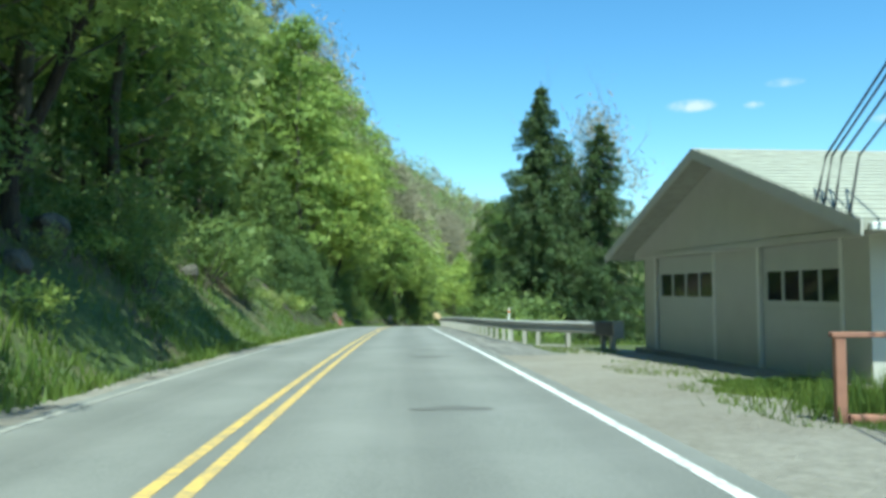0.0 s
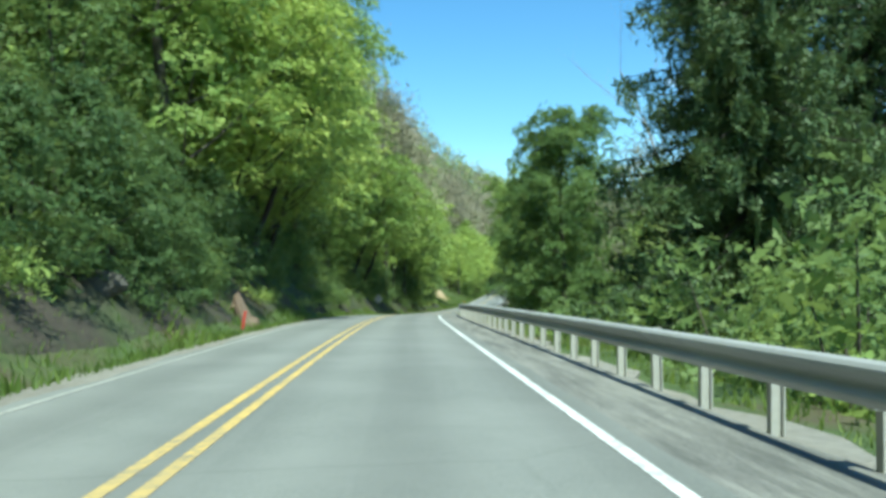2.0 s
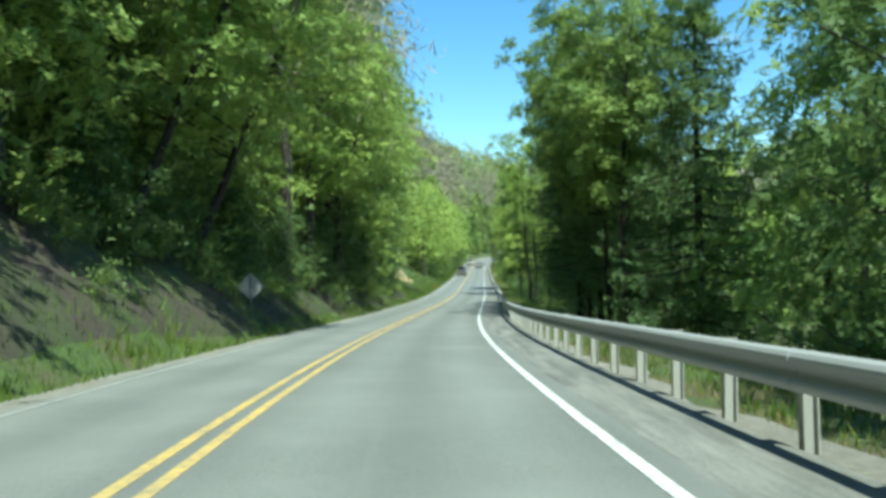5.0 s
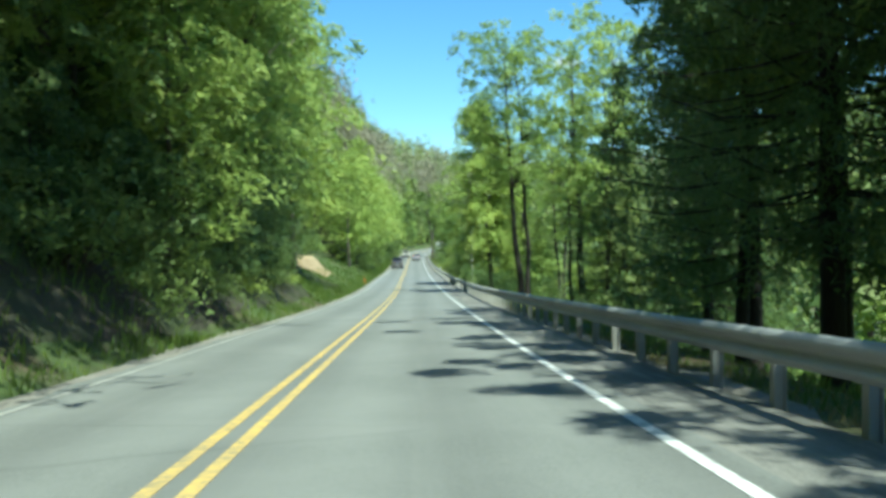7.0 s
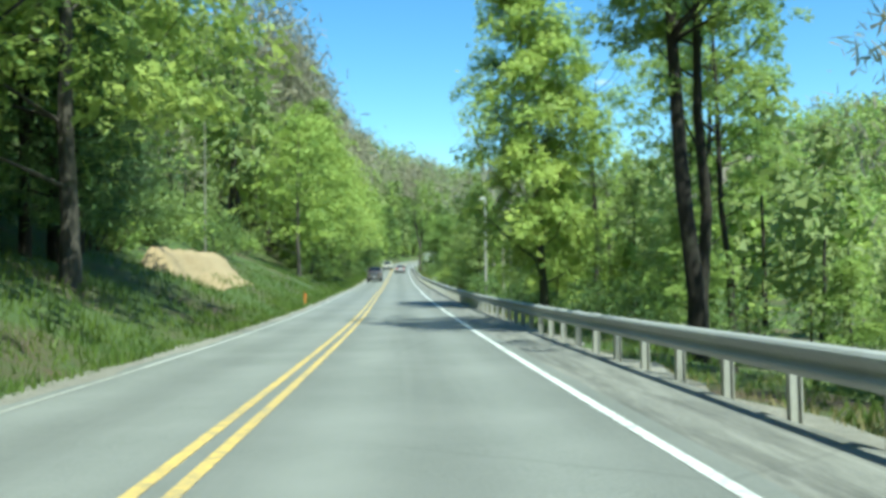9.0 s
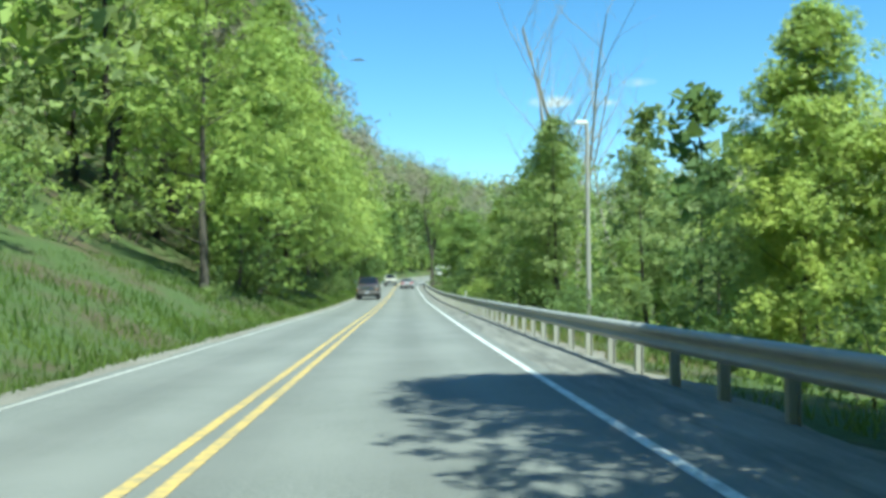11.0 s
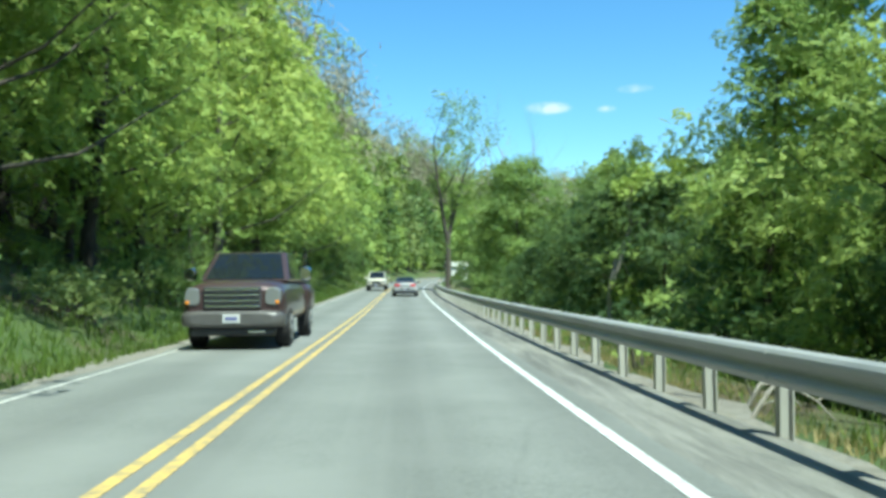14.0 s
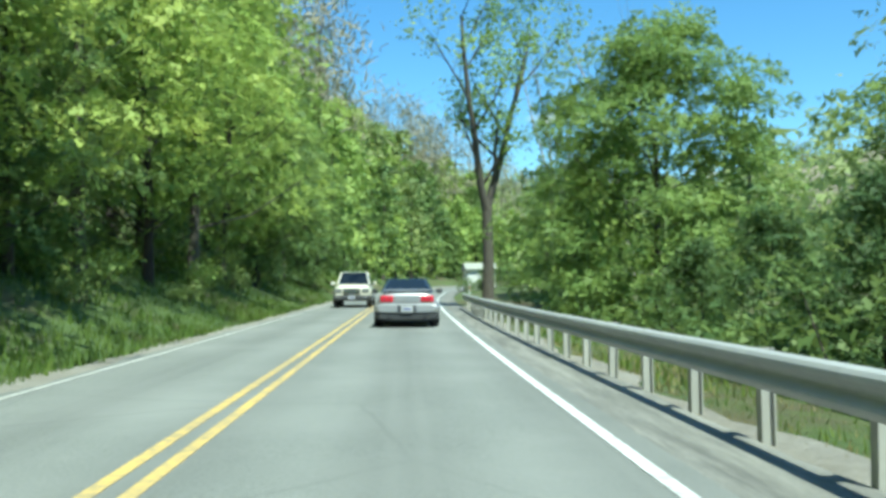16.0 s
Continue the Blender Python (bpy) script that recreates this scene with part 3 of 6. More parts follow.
def broadleaf(seed, height, radius, base, clumps, per, leaf, mat, bark, lean=0.0, squash=0.6, spread=0.56, open_crown=False, thick=1.0, inner=0, twigs=False, full=0.6):
    """A leafy tree: tapered trunk, limbs that reach the leaf clumps, and a ragged crown."""
    rng = np.random.default_rng(seed)
    wood, limb = Wood(), Wood()
    hz = np.linspace(-0.6, height * 0.88, 8)
    wob = np.cumsum(rng.normal(0, 0.012 * height, (8, 2)), 0) * 0.6
    trunk = np.stack([wob[:, 0] + lean * hz, wob[:, 1], hz], 1)
    trunk[0, :2] = trunk[1, :2]
    r0 = thick * (0.008 * height + 0.05)
    wood.add(trunk, r0 * (1.25 - 1.1 * np.linspace(0, 1, 8)) * np.where(np.arange(8) == 0, 1.3, 1), 7)
    cl = []
    for i in range(clumps):
        t = rng.uniform(0, 1) ** 0.9
        z = height * (base + (1 - base) * t)
        prof = math.sin(math.pi * min(1, 0.16 + 0.84 * t) ** 0.8) ** full if not open_crown else 0.5 + 0.5 * t
        a = rng.uniform(0, 2 * math.pi)
        r = radius * prof * math.sqrt(rng.uniform(0.12, 1.0)) * rng.uniform(0.75, 1.2)
        j = np.interp(z * 0.86, hz, np.arange(8))
        ax = np.array([np.interp(j, np.arange(8), trunk[:, 0]), np.interp(j, np.arange(8), trunk[:, 1])])
        tip = np.array([ax[0] + r * math.cos(a), ax[1] + r * math.sin(a), z])
        cl.append(tip)
        if i % (3 if open_crown else 6) == 0:
            zs = max(height * 0.12, z - r * rng.uniform(0.5, 0.9))
            j = np.interp(zs, hz, np.arange(8))
            st = np.array([np.interp(j, np.arange(8), trunk[:, 0]), np.interp(j, np.arange(8), trunk[:, 1]), zs])
            mid = (st + tip) / 2 + np.array([0, 0, -0.08 * r]) + rng.normal(0, 0.12, 3)
            rr = max(0.02, r0 * 0.33 * (1 - 0.6 * t))
            limb.add([st, mid, tip], [rr, rr * 0.6, 0.012], 4)
    cl = np.array(cl)
    n = len(cl) * per
    size = np.repeat(spread * (0.55 + 0.07 * radius) * rng.uniform(0.7, 1.3, len(cl)), per)
    if twigs:
        away = rng.normal(size=(n, 3)) * size[:, None] * np.array([1, 1, squash])
    else:      # each clump is a flat spray that sags at its rim and tips outward, with open air under it
        turn, reach = rng.uniform(0, 2 * math.pi, n), np.sqrt(rng.uniform(0, 1, n))
        away = np.stack([np.cos(turn) * reach, np.sin(turn) * reach, -0.35 * reach ** 2 + rng.normal(0, 0.5 * squash, n)], 1) * size[:, None]
    c = np.repeat(cl, per, 0) + away
    axis = np.repeat(cl * np.array([1, 1, 0.0]), per, 0)
    axis /= np.linalg.norm(axis, axis=1)[:, None] + 0.3
    c[:, 2] -= 0.28 * (away * axis).sum(1)
    if twigs:      # thin rising twigs with swelling buds
        v, f = leaves(rng, c, leaf * 1.7, 0.0, -1.3, None, (0.045, 0.09))
    else:
        v, f = leaves(rng, c, leaf, 0.3, 0.2, 0.6 * axis + 0.25 * away + np.array([0, 0, 0.6]))
    if inner:      # large leaf cards added deep inside the crown to block light and darken it
        q = np.repeat(cl, inner, 0) * np.array([0.55, 0.55, 1.0]) - np.array([0, 0, 0.5]) + rng.normal(0, 0.4, (len(cl) * inner, 3))
        v2, f2 = leaves(rng, q, 1.7 / math.sqrt(inner), 0.2, 0.0, None, (0.3, 0.5))
        v, f = np.concatenate([v, v2]), np.concatenate([f, f2 + len(v)])
    return wood.mesh("trunk", bark), mesh_of("crown", v, f, mat), limb.mesh("bough", bark)


def conifer(seed, height, radius, base, whorls, arms, leaf, mat, bark, droop=0.35, power=1.0, dens=1.0, side_spread=0.2, hang=0.28):
    """A spruce or hemlock: straight trunk, whorls of drooping arms with hanging sprays, ragged outline."""
    rng = np.random.default_rng(seed)
    wood, limb = Wood(), Wood()
    r0 = 0.012 * height + 0.05
    wood.add([(0, 0, -1.5), (0, 0, height * 0.5), (0, 0, height)], [r0, r0 * 0.6, 0.02], 7)
    cs = []
    for i in range(whorls):
        t = (i + 0.5) / whorls
        z = height * (base + (0.985 - base) * t)
        r = radius * (1 - t) ** power * 0.95 + 0.15
        for k in range(arms):
            a = rng.uniform(0, 2 * math.pi)
            L = r * rng.uniform(0.6, 1.18)
            q = np.linspace(0, 1, 4)
            arm = np.stack([np.cos(a) * L * q, np.sin(a) * L * q, z - droop * L * q + 0.22 * L * q ** 3], 1)
            if L > 1.6:
                limb.add(arm, [0.045, 0.03, 0.02, 0.008], 4)
            n = int(dens * (10 + 26 * L))
            u = rng.uniform(0.1, 1.05, n)
            p = np.stack([np.interp(u, q, arm[:, j]) for j in range(3)], 1)
            side = rng.normal(0, 1, n) * side_spread * L * (1.1 - u)
            p[:, 0] += -np.sin(a) * side
            p[:, 1] += np.cos(a) * side
            p[:, 2] -= np.abs(rng.normal(0, hang, n)) * (0.4 + 0.2 * L)
            cs.append(p)
    v, f = leaves(rng, np.concatenate(cs), leaf, 0.25, 1.6, None, (0.13, 0.22))
    return wood.mesh("trunk", bark), mesh_of("crown", v, f, mat), limb.mesh("bough", bark)


def bare_tree(seed, height, forks, mat):
    """A tree with hardly a leaf: forked limbs that end in twigs."""
    rng = np.random.default_rng(seed)
    wood = Wood()
    tips = []

    def grow(p, d, L, r, depth):
        n = 4
        pts = [p]
        for i in range(n):
            d = d + rng.normal(0, 0.05 if depth < 2 else 0.10, 3)
            d /= np.linalg.norm(d)
            pts.append(pts[-1] + d * L / n)
        wood.add(pts, np.linspace(r, r * 0.62, n + 1), 6 if depth < 2 else 4)
        if depth >= 5 or r < 0.012:
            tips.append(pts[-1])
            return
        for _ in range(2 if depth < 2 else rng.integers(2, 4)):
            dd = d + rng.normal(0, 0.42, 3) + np.array([0, 0, 0.12])
            grow(pts[-1], dd / np.linalg.norm(dd), L * rng.uniform(0.6, 0.85), r * 0.58, depth + 1)

    grow(np.array([0, 0, -0.8]), np.array([0.0, 0, 1]), height * forks, 0.014 * height + 0.06, 0)
    return wood.mesh("trunk", mat), np.array(tips)


def forked_tree(seed, height, mat, deep=3):
    """An old tree: a straight stem that forks, long rising limbs and thin twigs."""
    rng = np.random.default_rng(seed)
    wood = Wood()
    tips = []

    def limb(p, d, L, r, depth):
        n = 7
        pts = [p]
        for i in range(n):
            d = d + rng.normal(0, 0.07, 3) + np.array([0, 0, 0.04])
            d /= np.linalg.norm(d)
            pts.append(pts[-1] + d * L / n)
        wood.add(pts, np.linspace(r, r * 0.3, n + 1), (8, 5, 4, 3)[depth])
        tips.append(pts[-1])
        if depth < deep:
            for i in range(2 if depth else 1, n + 1):
                for _ in range(1 if depth < 2 else rng.integers(1, 3)):
                    a = rng.uniform(0, 6.28)
                    dd = d * 0.75 + np.array([math.cos(a), math.sin(a), 0.25]) * rng.uniform(0.6, 1.05)
                    limb(pts[i], dd / np.linalg.norm(dd), L * rng.uniform(0.28, 0.5), r * (1 - 0.7 * i / n) * 0.5, depth + 1)

    h0 = height * 0.33
    r0 = (0.012 * height + 0.03) * (1.45 if deep > 2 else 0.6)
    wood.add([(0, 0, -0.8), (0, 0.02, 0.1), (0.05, 0, h0 * 0.5), (0.0, 0.03, h0)], [r0 * 1.35, r0 * 1.1, r0 * 0.95, r0 * 0.9], 10)
    for sx in (-1, 1):
        d = np.array([0.24 * sx, 0.05 * sx, 1.0])
        limb(np.array([0.0, 0.03, h0 - 0.15]), d / np.linalg.norm(d), height * 0.66, r0 * 0.72, 0)
    return wood.mesh("trunk", mat), np.array(tips)


def twig_leaves(seed, tips, per=26, leaf=0.26):
    """Thin young leaves round the ends of the twigs."""
    rng = np.random.default_rng(seed)
    c = np.repeat(tips, per, 0) + rng.normal(0, 0.32, (len(tips) * per, 3))
    v, f = leaves(rng, c, leaf)
    return mesh_of("crown", v, f, M_LEAF["lime"])


def shrub(seed, height, radius, n, leaf, mat):
    """A bush: stems from the ground and a ragged heap of leaves."""
    rng = np.random.default_rng(seed)
    wood = Wood()
    cl = []
    for i in range(max(6, int(radius * 6))):
        a, r = rng.uniform(0, 6.28), radius * math.sqrt(rng.uniform(0, 1))
        z = height * rng.uniform(0.2, 1.0) * (1 - 0.45 * (r / radius) ** 2)
        tip = np.array([r * math.cos(a), r * math.sin(a), z])
        wood.add([tip * np.array([0.2, 0.2, 0]) - np.array([0, 0, 0.3]), tip * np.array([0.7, 0.7, 0.55]), tip], [0.03, 0.018, 0.006], 4)
        cl.append(tip)
    cl = np.array(cl)
    c = cl[rng.integers(0, len(cl), n)] + rng.normal(size=(n, 3)) * np.array([0.36, 0.36, 0.26]) * (0.6 + 0.25 * radius)
    c[:, 2] = np.maximum(c[:, 2], -0.25)
    v, f = leaves(rng, c, leaf, 0.35)
    return wood.mesh("stem", M_BARK), mesh_of("leaves", v, f, mat)


def plant(kind, meshes, label, category, m, group="", parts=("trunk", "crown", "bough")):
    t = thing(kind, label, category, m, group)
    for nm, me in zip(parts, meshes):
        ob = part(nm, me, t)
        if nm in ("bough", "stem"):
            tagged(ob, kind="stuff")
    return t


# ---- tree kinds ----
KINDS = [], [], [], []
for i, (mat, h, r, base, clumps, per, leaf) in enumerate([
        ("fresh", 17, 4.3, 0.17, 150, 42, 0.38), ("deep", 18, 4.5, 0.12, 150, 42, 0.38), ("lime", 14, 4.0, 0.18, 125, 42, 0.36), ("fresh", 12, 3.9, 0.05, 120, 42, 0.35),
        ("olive", 18, 4.3, 0.25, 110, 38, 0.40), ("deep", 13, 4.0, 0.06, 125, 42, 0.36), ("lime", 17, 4.3, 0.16, 135, 40, 0.38), ("fresh", 20, 5.0, 0.18, 165, 40, 0.42), ("bud", 22, 4.2, 0.40, 120, 34, 0.34), ("lime", 16, 5.4, 0.26, 140, 44, 0.36)]):
    for lod, (many, big) in enumerate(((0.78, 0.98), (0.43, 1.32), (0.16, 2.1), (0.92, 0.875))):
        bud = mat == "bud"
        KINDS[lod].append(broadleaf(100 + i, h, r, base, int(clumps * (0.7 if bud else 0.85)), int(per * many * (1.5 if bud else 0.72)), leaf * big * (0.92 if lod == 2 else 1.28), M_LEAF[mat] if lod == 2 or bud else M_NEAR[mat],
                                    M_BARK if i % 2 else M_DARKBARK, squash=0.9 if bud else 0.40, spread=1.1 if bud else (1.0, 1.05, 1.25, 0.95)[lod], inner=0 if bud else (9, 5, 2, 12)[lod], twigs=bud))
LABELS = ["roadside maple in fresh green leaf", "dark green leafy tree on the wooded bank", "young tree in yellow-green spring leaf", "low leafy tree with branches near the ground",
          "tall thinly leaved tree in olive spring leaf", "dense dark green understory tree", "tall tree in bright lime-green leaf", "large spreading tree in fresh green leaf", "tall budding tree still brown-grey with twigs", "spreading lime-green tree arching over the roadside bank"]


BACK = []
HEIGHTS = [17, 18, 14, 12, 18, 13, 17, 20, 22, 16]


def wood_tree(i, s, lat, scale, sink=0.3):
    """A tree of its own near the road; far ones are gathered for the joined back woods."""
    if 250 < s < 318 and 6 < lat < 16:      # thicket heights capped to fit the camera's view, lower towards the bend
        scale = min(scale, float(np.interp(s, [250, 276, 284, 296, 318], [11.5, 10.8, 9.0, 7.6, 7.2])) / HEIGHTS[i])
    m = at(s, lat, -sink * 0.5, random.uniform(0, 6.28), True, scale)
    if lat > 17 or lat < -14.5 or lat < -11.5 and rnd.random() < 0.5 or s > 385 or s < -8:
        BACK.append((i, m))
        return
    near = 4.5 < lat < 12 and 75 < s < 135 or 4.5 < lat < 13 and 250 < s < 340 or -9.4 < lat < 0 and (18 < s < 100 or 246 < s < 335 and i in (9, 2, 3, 0, 6))
    plant("tree", KINDS[3 if near else 0 if (-12.2 if s > 240 else -10.2) < lat < 14 and s < 345 else 1][i], LABELS[i], "tree", m, "roadside woods")


def back_woods():
    """The trees behind the first rows, joined kind by kind."""
    for i in range(len(LABELS)):
        ms = [np.array(m) for k, m in BACK if k == i]
        for part_name, me in zip(("trunks", "crowns"), KINDS[2][i]):
            v = np.empty(len(me.vertices) * 3)
            me.vertices.foreach_get("co", v)
            v = v.reshape(-1, 3)
            f = np.array([p.vertices for p in me.polygons])
            if ms:
                V = np.concatenate([v @ m[:3, :3].T + m[:3, 3] for m in ms])
                F = np.concatenate([f + k * len(v) for k in range(len(ms))])
                nm = "back_woods" if part_name == "crowns" else "back_woods_trunks"
                tagged(new(nm, mesh_of(nm, V, F, me.materials[0], part_name == "trunks")), LABELS[i] + ", many deep in the woods", "woods", kind="stuff")


rnd = random.Random(7)
# wooded bank on the left: four ragged rows, thinner and lower above the grassy slope
for row, (lat, gap, sc) in enumerate([(-8.4, 5.4, 1.0), (-13.0, 6.4, 1.08), (-20, 8.5, 1.0), (-29, 14, 1.0)]):
    s = -24.0 + row * 2
    while s < (520 if row < 3 else 460):
        q = lat + rnd.uniform(-1.4, 1.4) - (2.8 if row == 0 and 28 < s < 61 else 0)
        clear = 199 < s < 252
        k = sc * rnd.uniform(0.85, 1.15)
        if clear:
            pick = rnd.choice([4, 3, 4, 8])
            k *= 0.36 if row < 3 else 0.42
            q -= 3.0
        elif s < 199:
            pick = rnd.choice(([0, 1, 5, 1, 7, 0] if s < 150 else [0, 7, 0, 9]) if row == 0 else [0, 1, 4, 8, 7, 8])
            k *= (0.6 if row == 0 and 48 < s < 69 else 1.22) if s > 20 else 1.05
        else:
            pick = rnd.choice(([0, 2, 3, 6, 2, 0] if s < 325 else [0, 1, 5, 1, 0, 4]) if row == 0 else [0, 2, 8, 6, 8, 4] if s < 272 else [8, 8, 4, 8, 6])
            k *= 1 if s < 272 else 0.88 if row == 0 else 1.2
            q += 0.6 if row == 0 else 0
        if not (clear and row == 0):
            wood_tree(pick, s, q, k)
        s += gap * rnd.uniform(0.75, 1.3)
for s, lat, k in [(86, -8.2, 1.15), (93, -10, 1.1), (128, -8.6, 1.12), (140, -9.5, 1.1), (152, -8.8, 1.15), (160, -11, 1.1), (182, -13, 1.0), (287, -11.5, 0.95), (296, -12, 0.95), (330, -12, 0.95)]:
    wood_tree(8, s, lat, k)

# leafy edge of the woods, low and sunlit
for a, b, gap, l0, picks in [(108, 132, 6.5, -7.0, [3, 5, 3]), (132, 146, 8.5, -7.4, [5]), (147, 170, 5.5, -6.9, [3, 2, 9]), (170, 190, 8.5, -7.4, [5]), (252, 325, 15.0, -7.0, [3, 2, 3, 2]), (325, 470, 13.0, -7.0, [5, 3, 5])]:
    s = float(a)
    while s < b:
        wood_tree(rnd.choice(picks), s, l0 + rnd.uniform(-0.7, 0.5), rnd.uniform(0.55, 0.8))
        s += gap * rnd.uniform(0.7, 1.3)
for a, b, gap in [(73, 106, 8.5), (247, 345, 11.5)]:
    s = float(a)
    while s < b:
        wood_tree(9, s, -7.3 + rnd.uniform(-0.5, 0.6), rnd.uniform(0.92, 1.18))
        s += gap * rnd.uniform(0.8, 1.25)
for i in range(11):
    wood_tree(8, (92 + 9 * i) if i < 5 else (262 + 15 * (i - 5)), -14.5 - rnd.uniform(0, 2), 1.3)
# the first three, unseen, were put in to shade the near left bank
for s, lat, k in [(-9, -7.0, 1.15), (-2, -6.3, 1.1), (5, -6.9, 1.1), (12, -6.6, 0.95), (69, -6.8, 1.1), (84, -6.6, 1.15), (77.5, -6.3, 0.85)]:
    wood_tree(7, s, lat, k)
for i, s, lat, k in [(8, 133, -6.0, 1.0), (8, 138, -5.7, 0.95), (8, 146, -5.9, 1.0), (8, 158, -6.0, 1.0), (8, 168, -6.5, 0.95), (8, 272, -11.0, 1.15), (8, 280, -11.2, 1.2), (8, 290, -11.0, 1.15), (8, 299, -11.3, 1.2), (8, 309, -11.0, 1.1), (3, 156, -5.3, 0.72), (2, 161, -5.6, 0.6), (2, 268, -6.3, 0.95), (2, 274, -6.2, 0.9)]:
    wood_tree(i, s, lat, k)

# trees that lean out from the cut bank and shade the road's edge
# variant 3's lime leaf colour stands in for sunlight on the crown
LEANER = [broadleaf(140 + i, (15.5, 15.5, 14.0, 13.5)[i], (3.9, 3.9, 4.3, 4.4)[i], (0.20, 0.20, 0.34, 0.24)[i], 120, 56, 0.34, M_NEAR[("deep", "fresh", "fresh", "lime")[i]], M_DARKBARK, lean=(0.20, 0.20, 0.44, 0.36)[i], spread=1.0, squash=0.4, inner=12) for i in range(4)]
# the first three are added out of view to throw shade on the bank
for i, s, lat, k in [(0, -3.0, -6.8, 1.0), (2, 2, -7.2, 0.9), (0, 6, -6.8, 0.95), (3, 10.5, -7.4, 0.9), (0, 14, -6.9, 1.0), (2, 18, -7.0, 0.9), (3, 73.5, -6.3, 0.95), (2, 78.5, -6.2, 0.95), (3, 85.0, -6.5, 1.0), (1, 111, -7.6, 0.95), (2, 118, -6.6, 0.9), (2, 123, -6.3, 0.92), (3, 136.5, -6.6, 0.95), (2, 142.5, -6.5, 0.86), (2, 148, -7.2, 0.8), (1, 158.5, -7.0, 0.85), (2, 163.5, -7.2, 0.8), (1, 169, -7.2, 0.85)]:
    plant("leaning_tree", LEANER[i], "leafy tree leaning from the bank over the road edge", "tree", at(s, lat, -0.4, rnd.uniform(-0.3, 0.3), True, k), "roadside woods")

# right side, stretch by stretch: start, end, spacing, nearest and farthest place, kinds, size
for a, b, gap, l0, l1, picks, sc in [
        (-20, 28, 14, 38, 60, [1, 4], 0.7), (28, 60, 7, 34, 55, [1, 4, 5], 0.55), (62, 110, 4.5, 32, 60, [1, 5, 4, 0], 0.55), (73, 97, 4.5, 13.5, 28, [1, 5, 4, 0], 0.62),
        (101, 116, 4.6, 9.5, 24, [1, 0, 1, 5], 0.96), (117, 131, 4.6, 15, 26, [0, 7, 1, 0], 0.95), (128, 165, 8, 14, 30, [4, 8, 2], 0.85), (168, 240, 3.0, 11, 30, [4, 2, 3, 2, 4], 0.46), (168, 215, 9, 20, 34, [4, 8, 6], 0.8), (188, 275, 5.5, 24, 46, [4, 2, 0, 1], 0.9),
        (232, 255, 5, 12, 24, [1, 4, 2], 0.6), (252, 292, 3.8, 9.0, 18, [0, 4, 0, 3], 0.74), (255, 300, 8, 17, 30, [4, 1, 8], 0.9),
        (300, 330, 5, 14, 26, [0, 5, 3, 1], 0.62), (348, 470, 6, 11, 28, [0, 1, 3, 5], 0.7)]:
    s = float(a)
    while s < b:
        wood_tree(rnd.choice(picks), s, rnd.uniform(l0, l1) if rnd.random() > 0.45 else l0 + rnd.uniform(0, 2.5), sc * rnd.uniform(0.82, 1.15), 0.4)
        s += gap * rnd.uniform(0.7, 1.3)

# ---- trees that stand out ----
SPRUCE = conifer(11, 19.8, 5.3, 0.03, 40, 11, 0.40, M_NEAR["needle"], M_DARKBARK, 0.55, 0.64, 2.3, 0.11, 0.34)
SPRUCE2 = conifer(12, 19.5, 5.3, 0.03, 36, 10, 0.46, M_NEAR["needle"], M_DARKBARK, 0.55, 0.62, 1.5, 0.11, 0.34)
plant("spruce", SPRUCE, "tall dark Norway spruce with drooping branches", "tree", at(61.5, 11.2, 0, 0, True))
plant("spruce", SPRUCE2, "broad dark spruce beside a taller one", "tree", at(64, 15.9, 0, 1.2, True, 0.97))
plant("spruce", SPRUCE2, "dark spruce behind two others", "tree", at(67, 14.0, 0, 2.2, True, 0.86))
b1 = forked_tree(31, 20.0, M_PALEBARK, 2)
plant("budding_tree", KINDS[0][8], "tall grey budding tree among the spruces", "tree", at(68.5, 16.8, 0, 1.0, True, 0.92))
plant("bare_tree", (b1[0],), "leafless grey tree among the spruces", "tree", at(66, 16.4, 0, 0, True), parts=("trunk",))
MAPLE = broadleaf(41, 16.2, 4.7, 0.08, 140, 90, 0.37, M_NEAR["deep"], M_DARKBARK, spread=0.85, squash=0.45, inner=12, full=0.24)
plant("maple", MAPLE, "large round dense green maple beyond the guardrail", "tree", at(97, 11.8, 0, 0, True))
HEMLOCK = [conifer(50 + i % 2, 17 + 2 * (i % 2), 4.4, (0.10, 0.19)[i // 2], 28, 6, (0.42, 0.31)[i // 2], M_NEAR["hemlock"], M_DARKBARK, 0.25, 0.55, (0.9, 1.5)[i // 2]) for i in range(4)]
for i, (s, lat, k) in enumerate([(131, 12.2, 1.0), (137, 12.6, 1.05), (142, 11.2, 1.0), (148, 11.6, 0.95), (156, 10.4, 0.95), (164, 12.0, 0.9), (172, 15, 0.9), (149.5, 9.4, 1.0), (176, 11.8, 0.85), (177, -7.8, 0.95), (197, -9.6, 0.8), (203, -10.2, 0.85), (213, -13.4, 0.8), (218.5, -14.6, 0.95), (225, -15.8, 0.9), (156, -10.5, 1.1), (172, -9, 1.05), (184, -9.2, 1.0)]):
    plant("hemlock", HEMLOCK[i % 2 + (2 if 0 < lat < 12 and s < 160 else 0)], "tall dark hemlock with layered branches", "tree", at(s, lat, 0, i * 1.3, True, k), "hemlocks by the road")
# thicket trees carry canopy shade in their dark leaf colour
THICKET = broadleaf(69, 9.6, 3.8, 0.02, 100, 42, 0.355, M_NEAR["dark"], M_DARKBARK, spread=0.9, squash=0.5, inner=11)
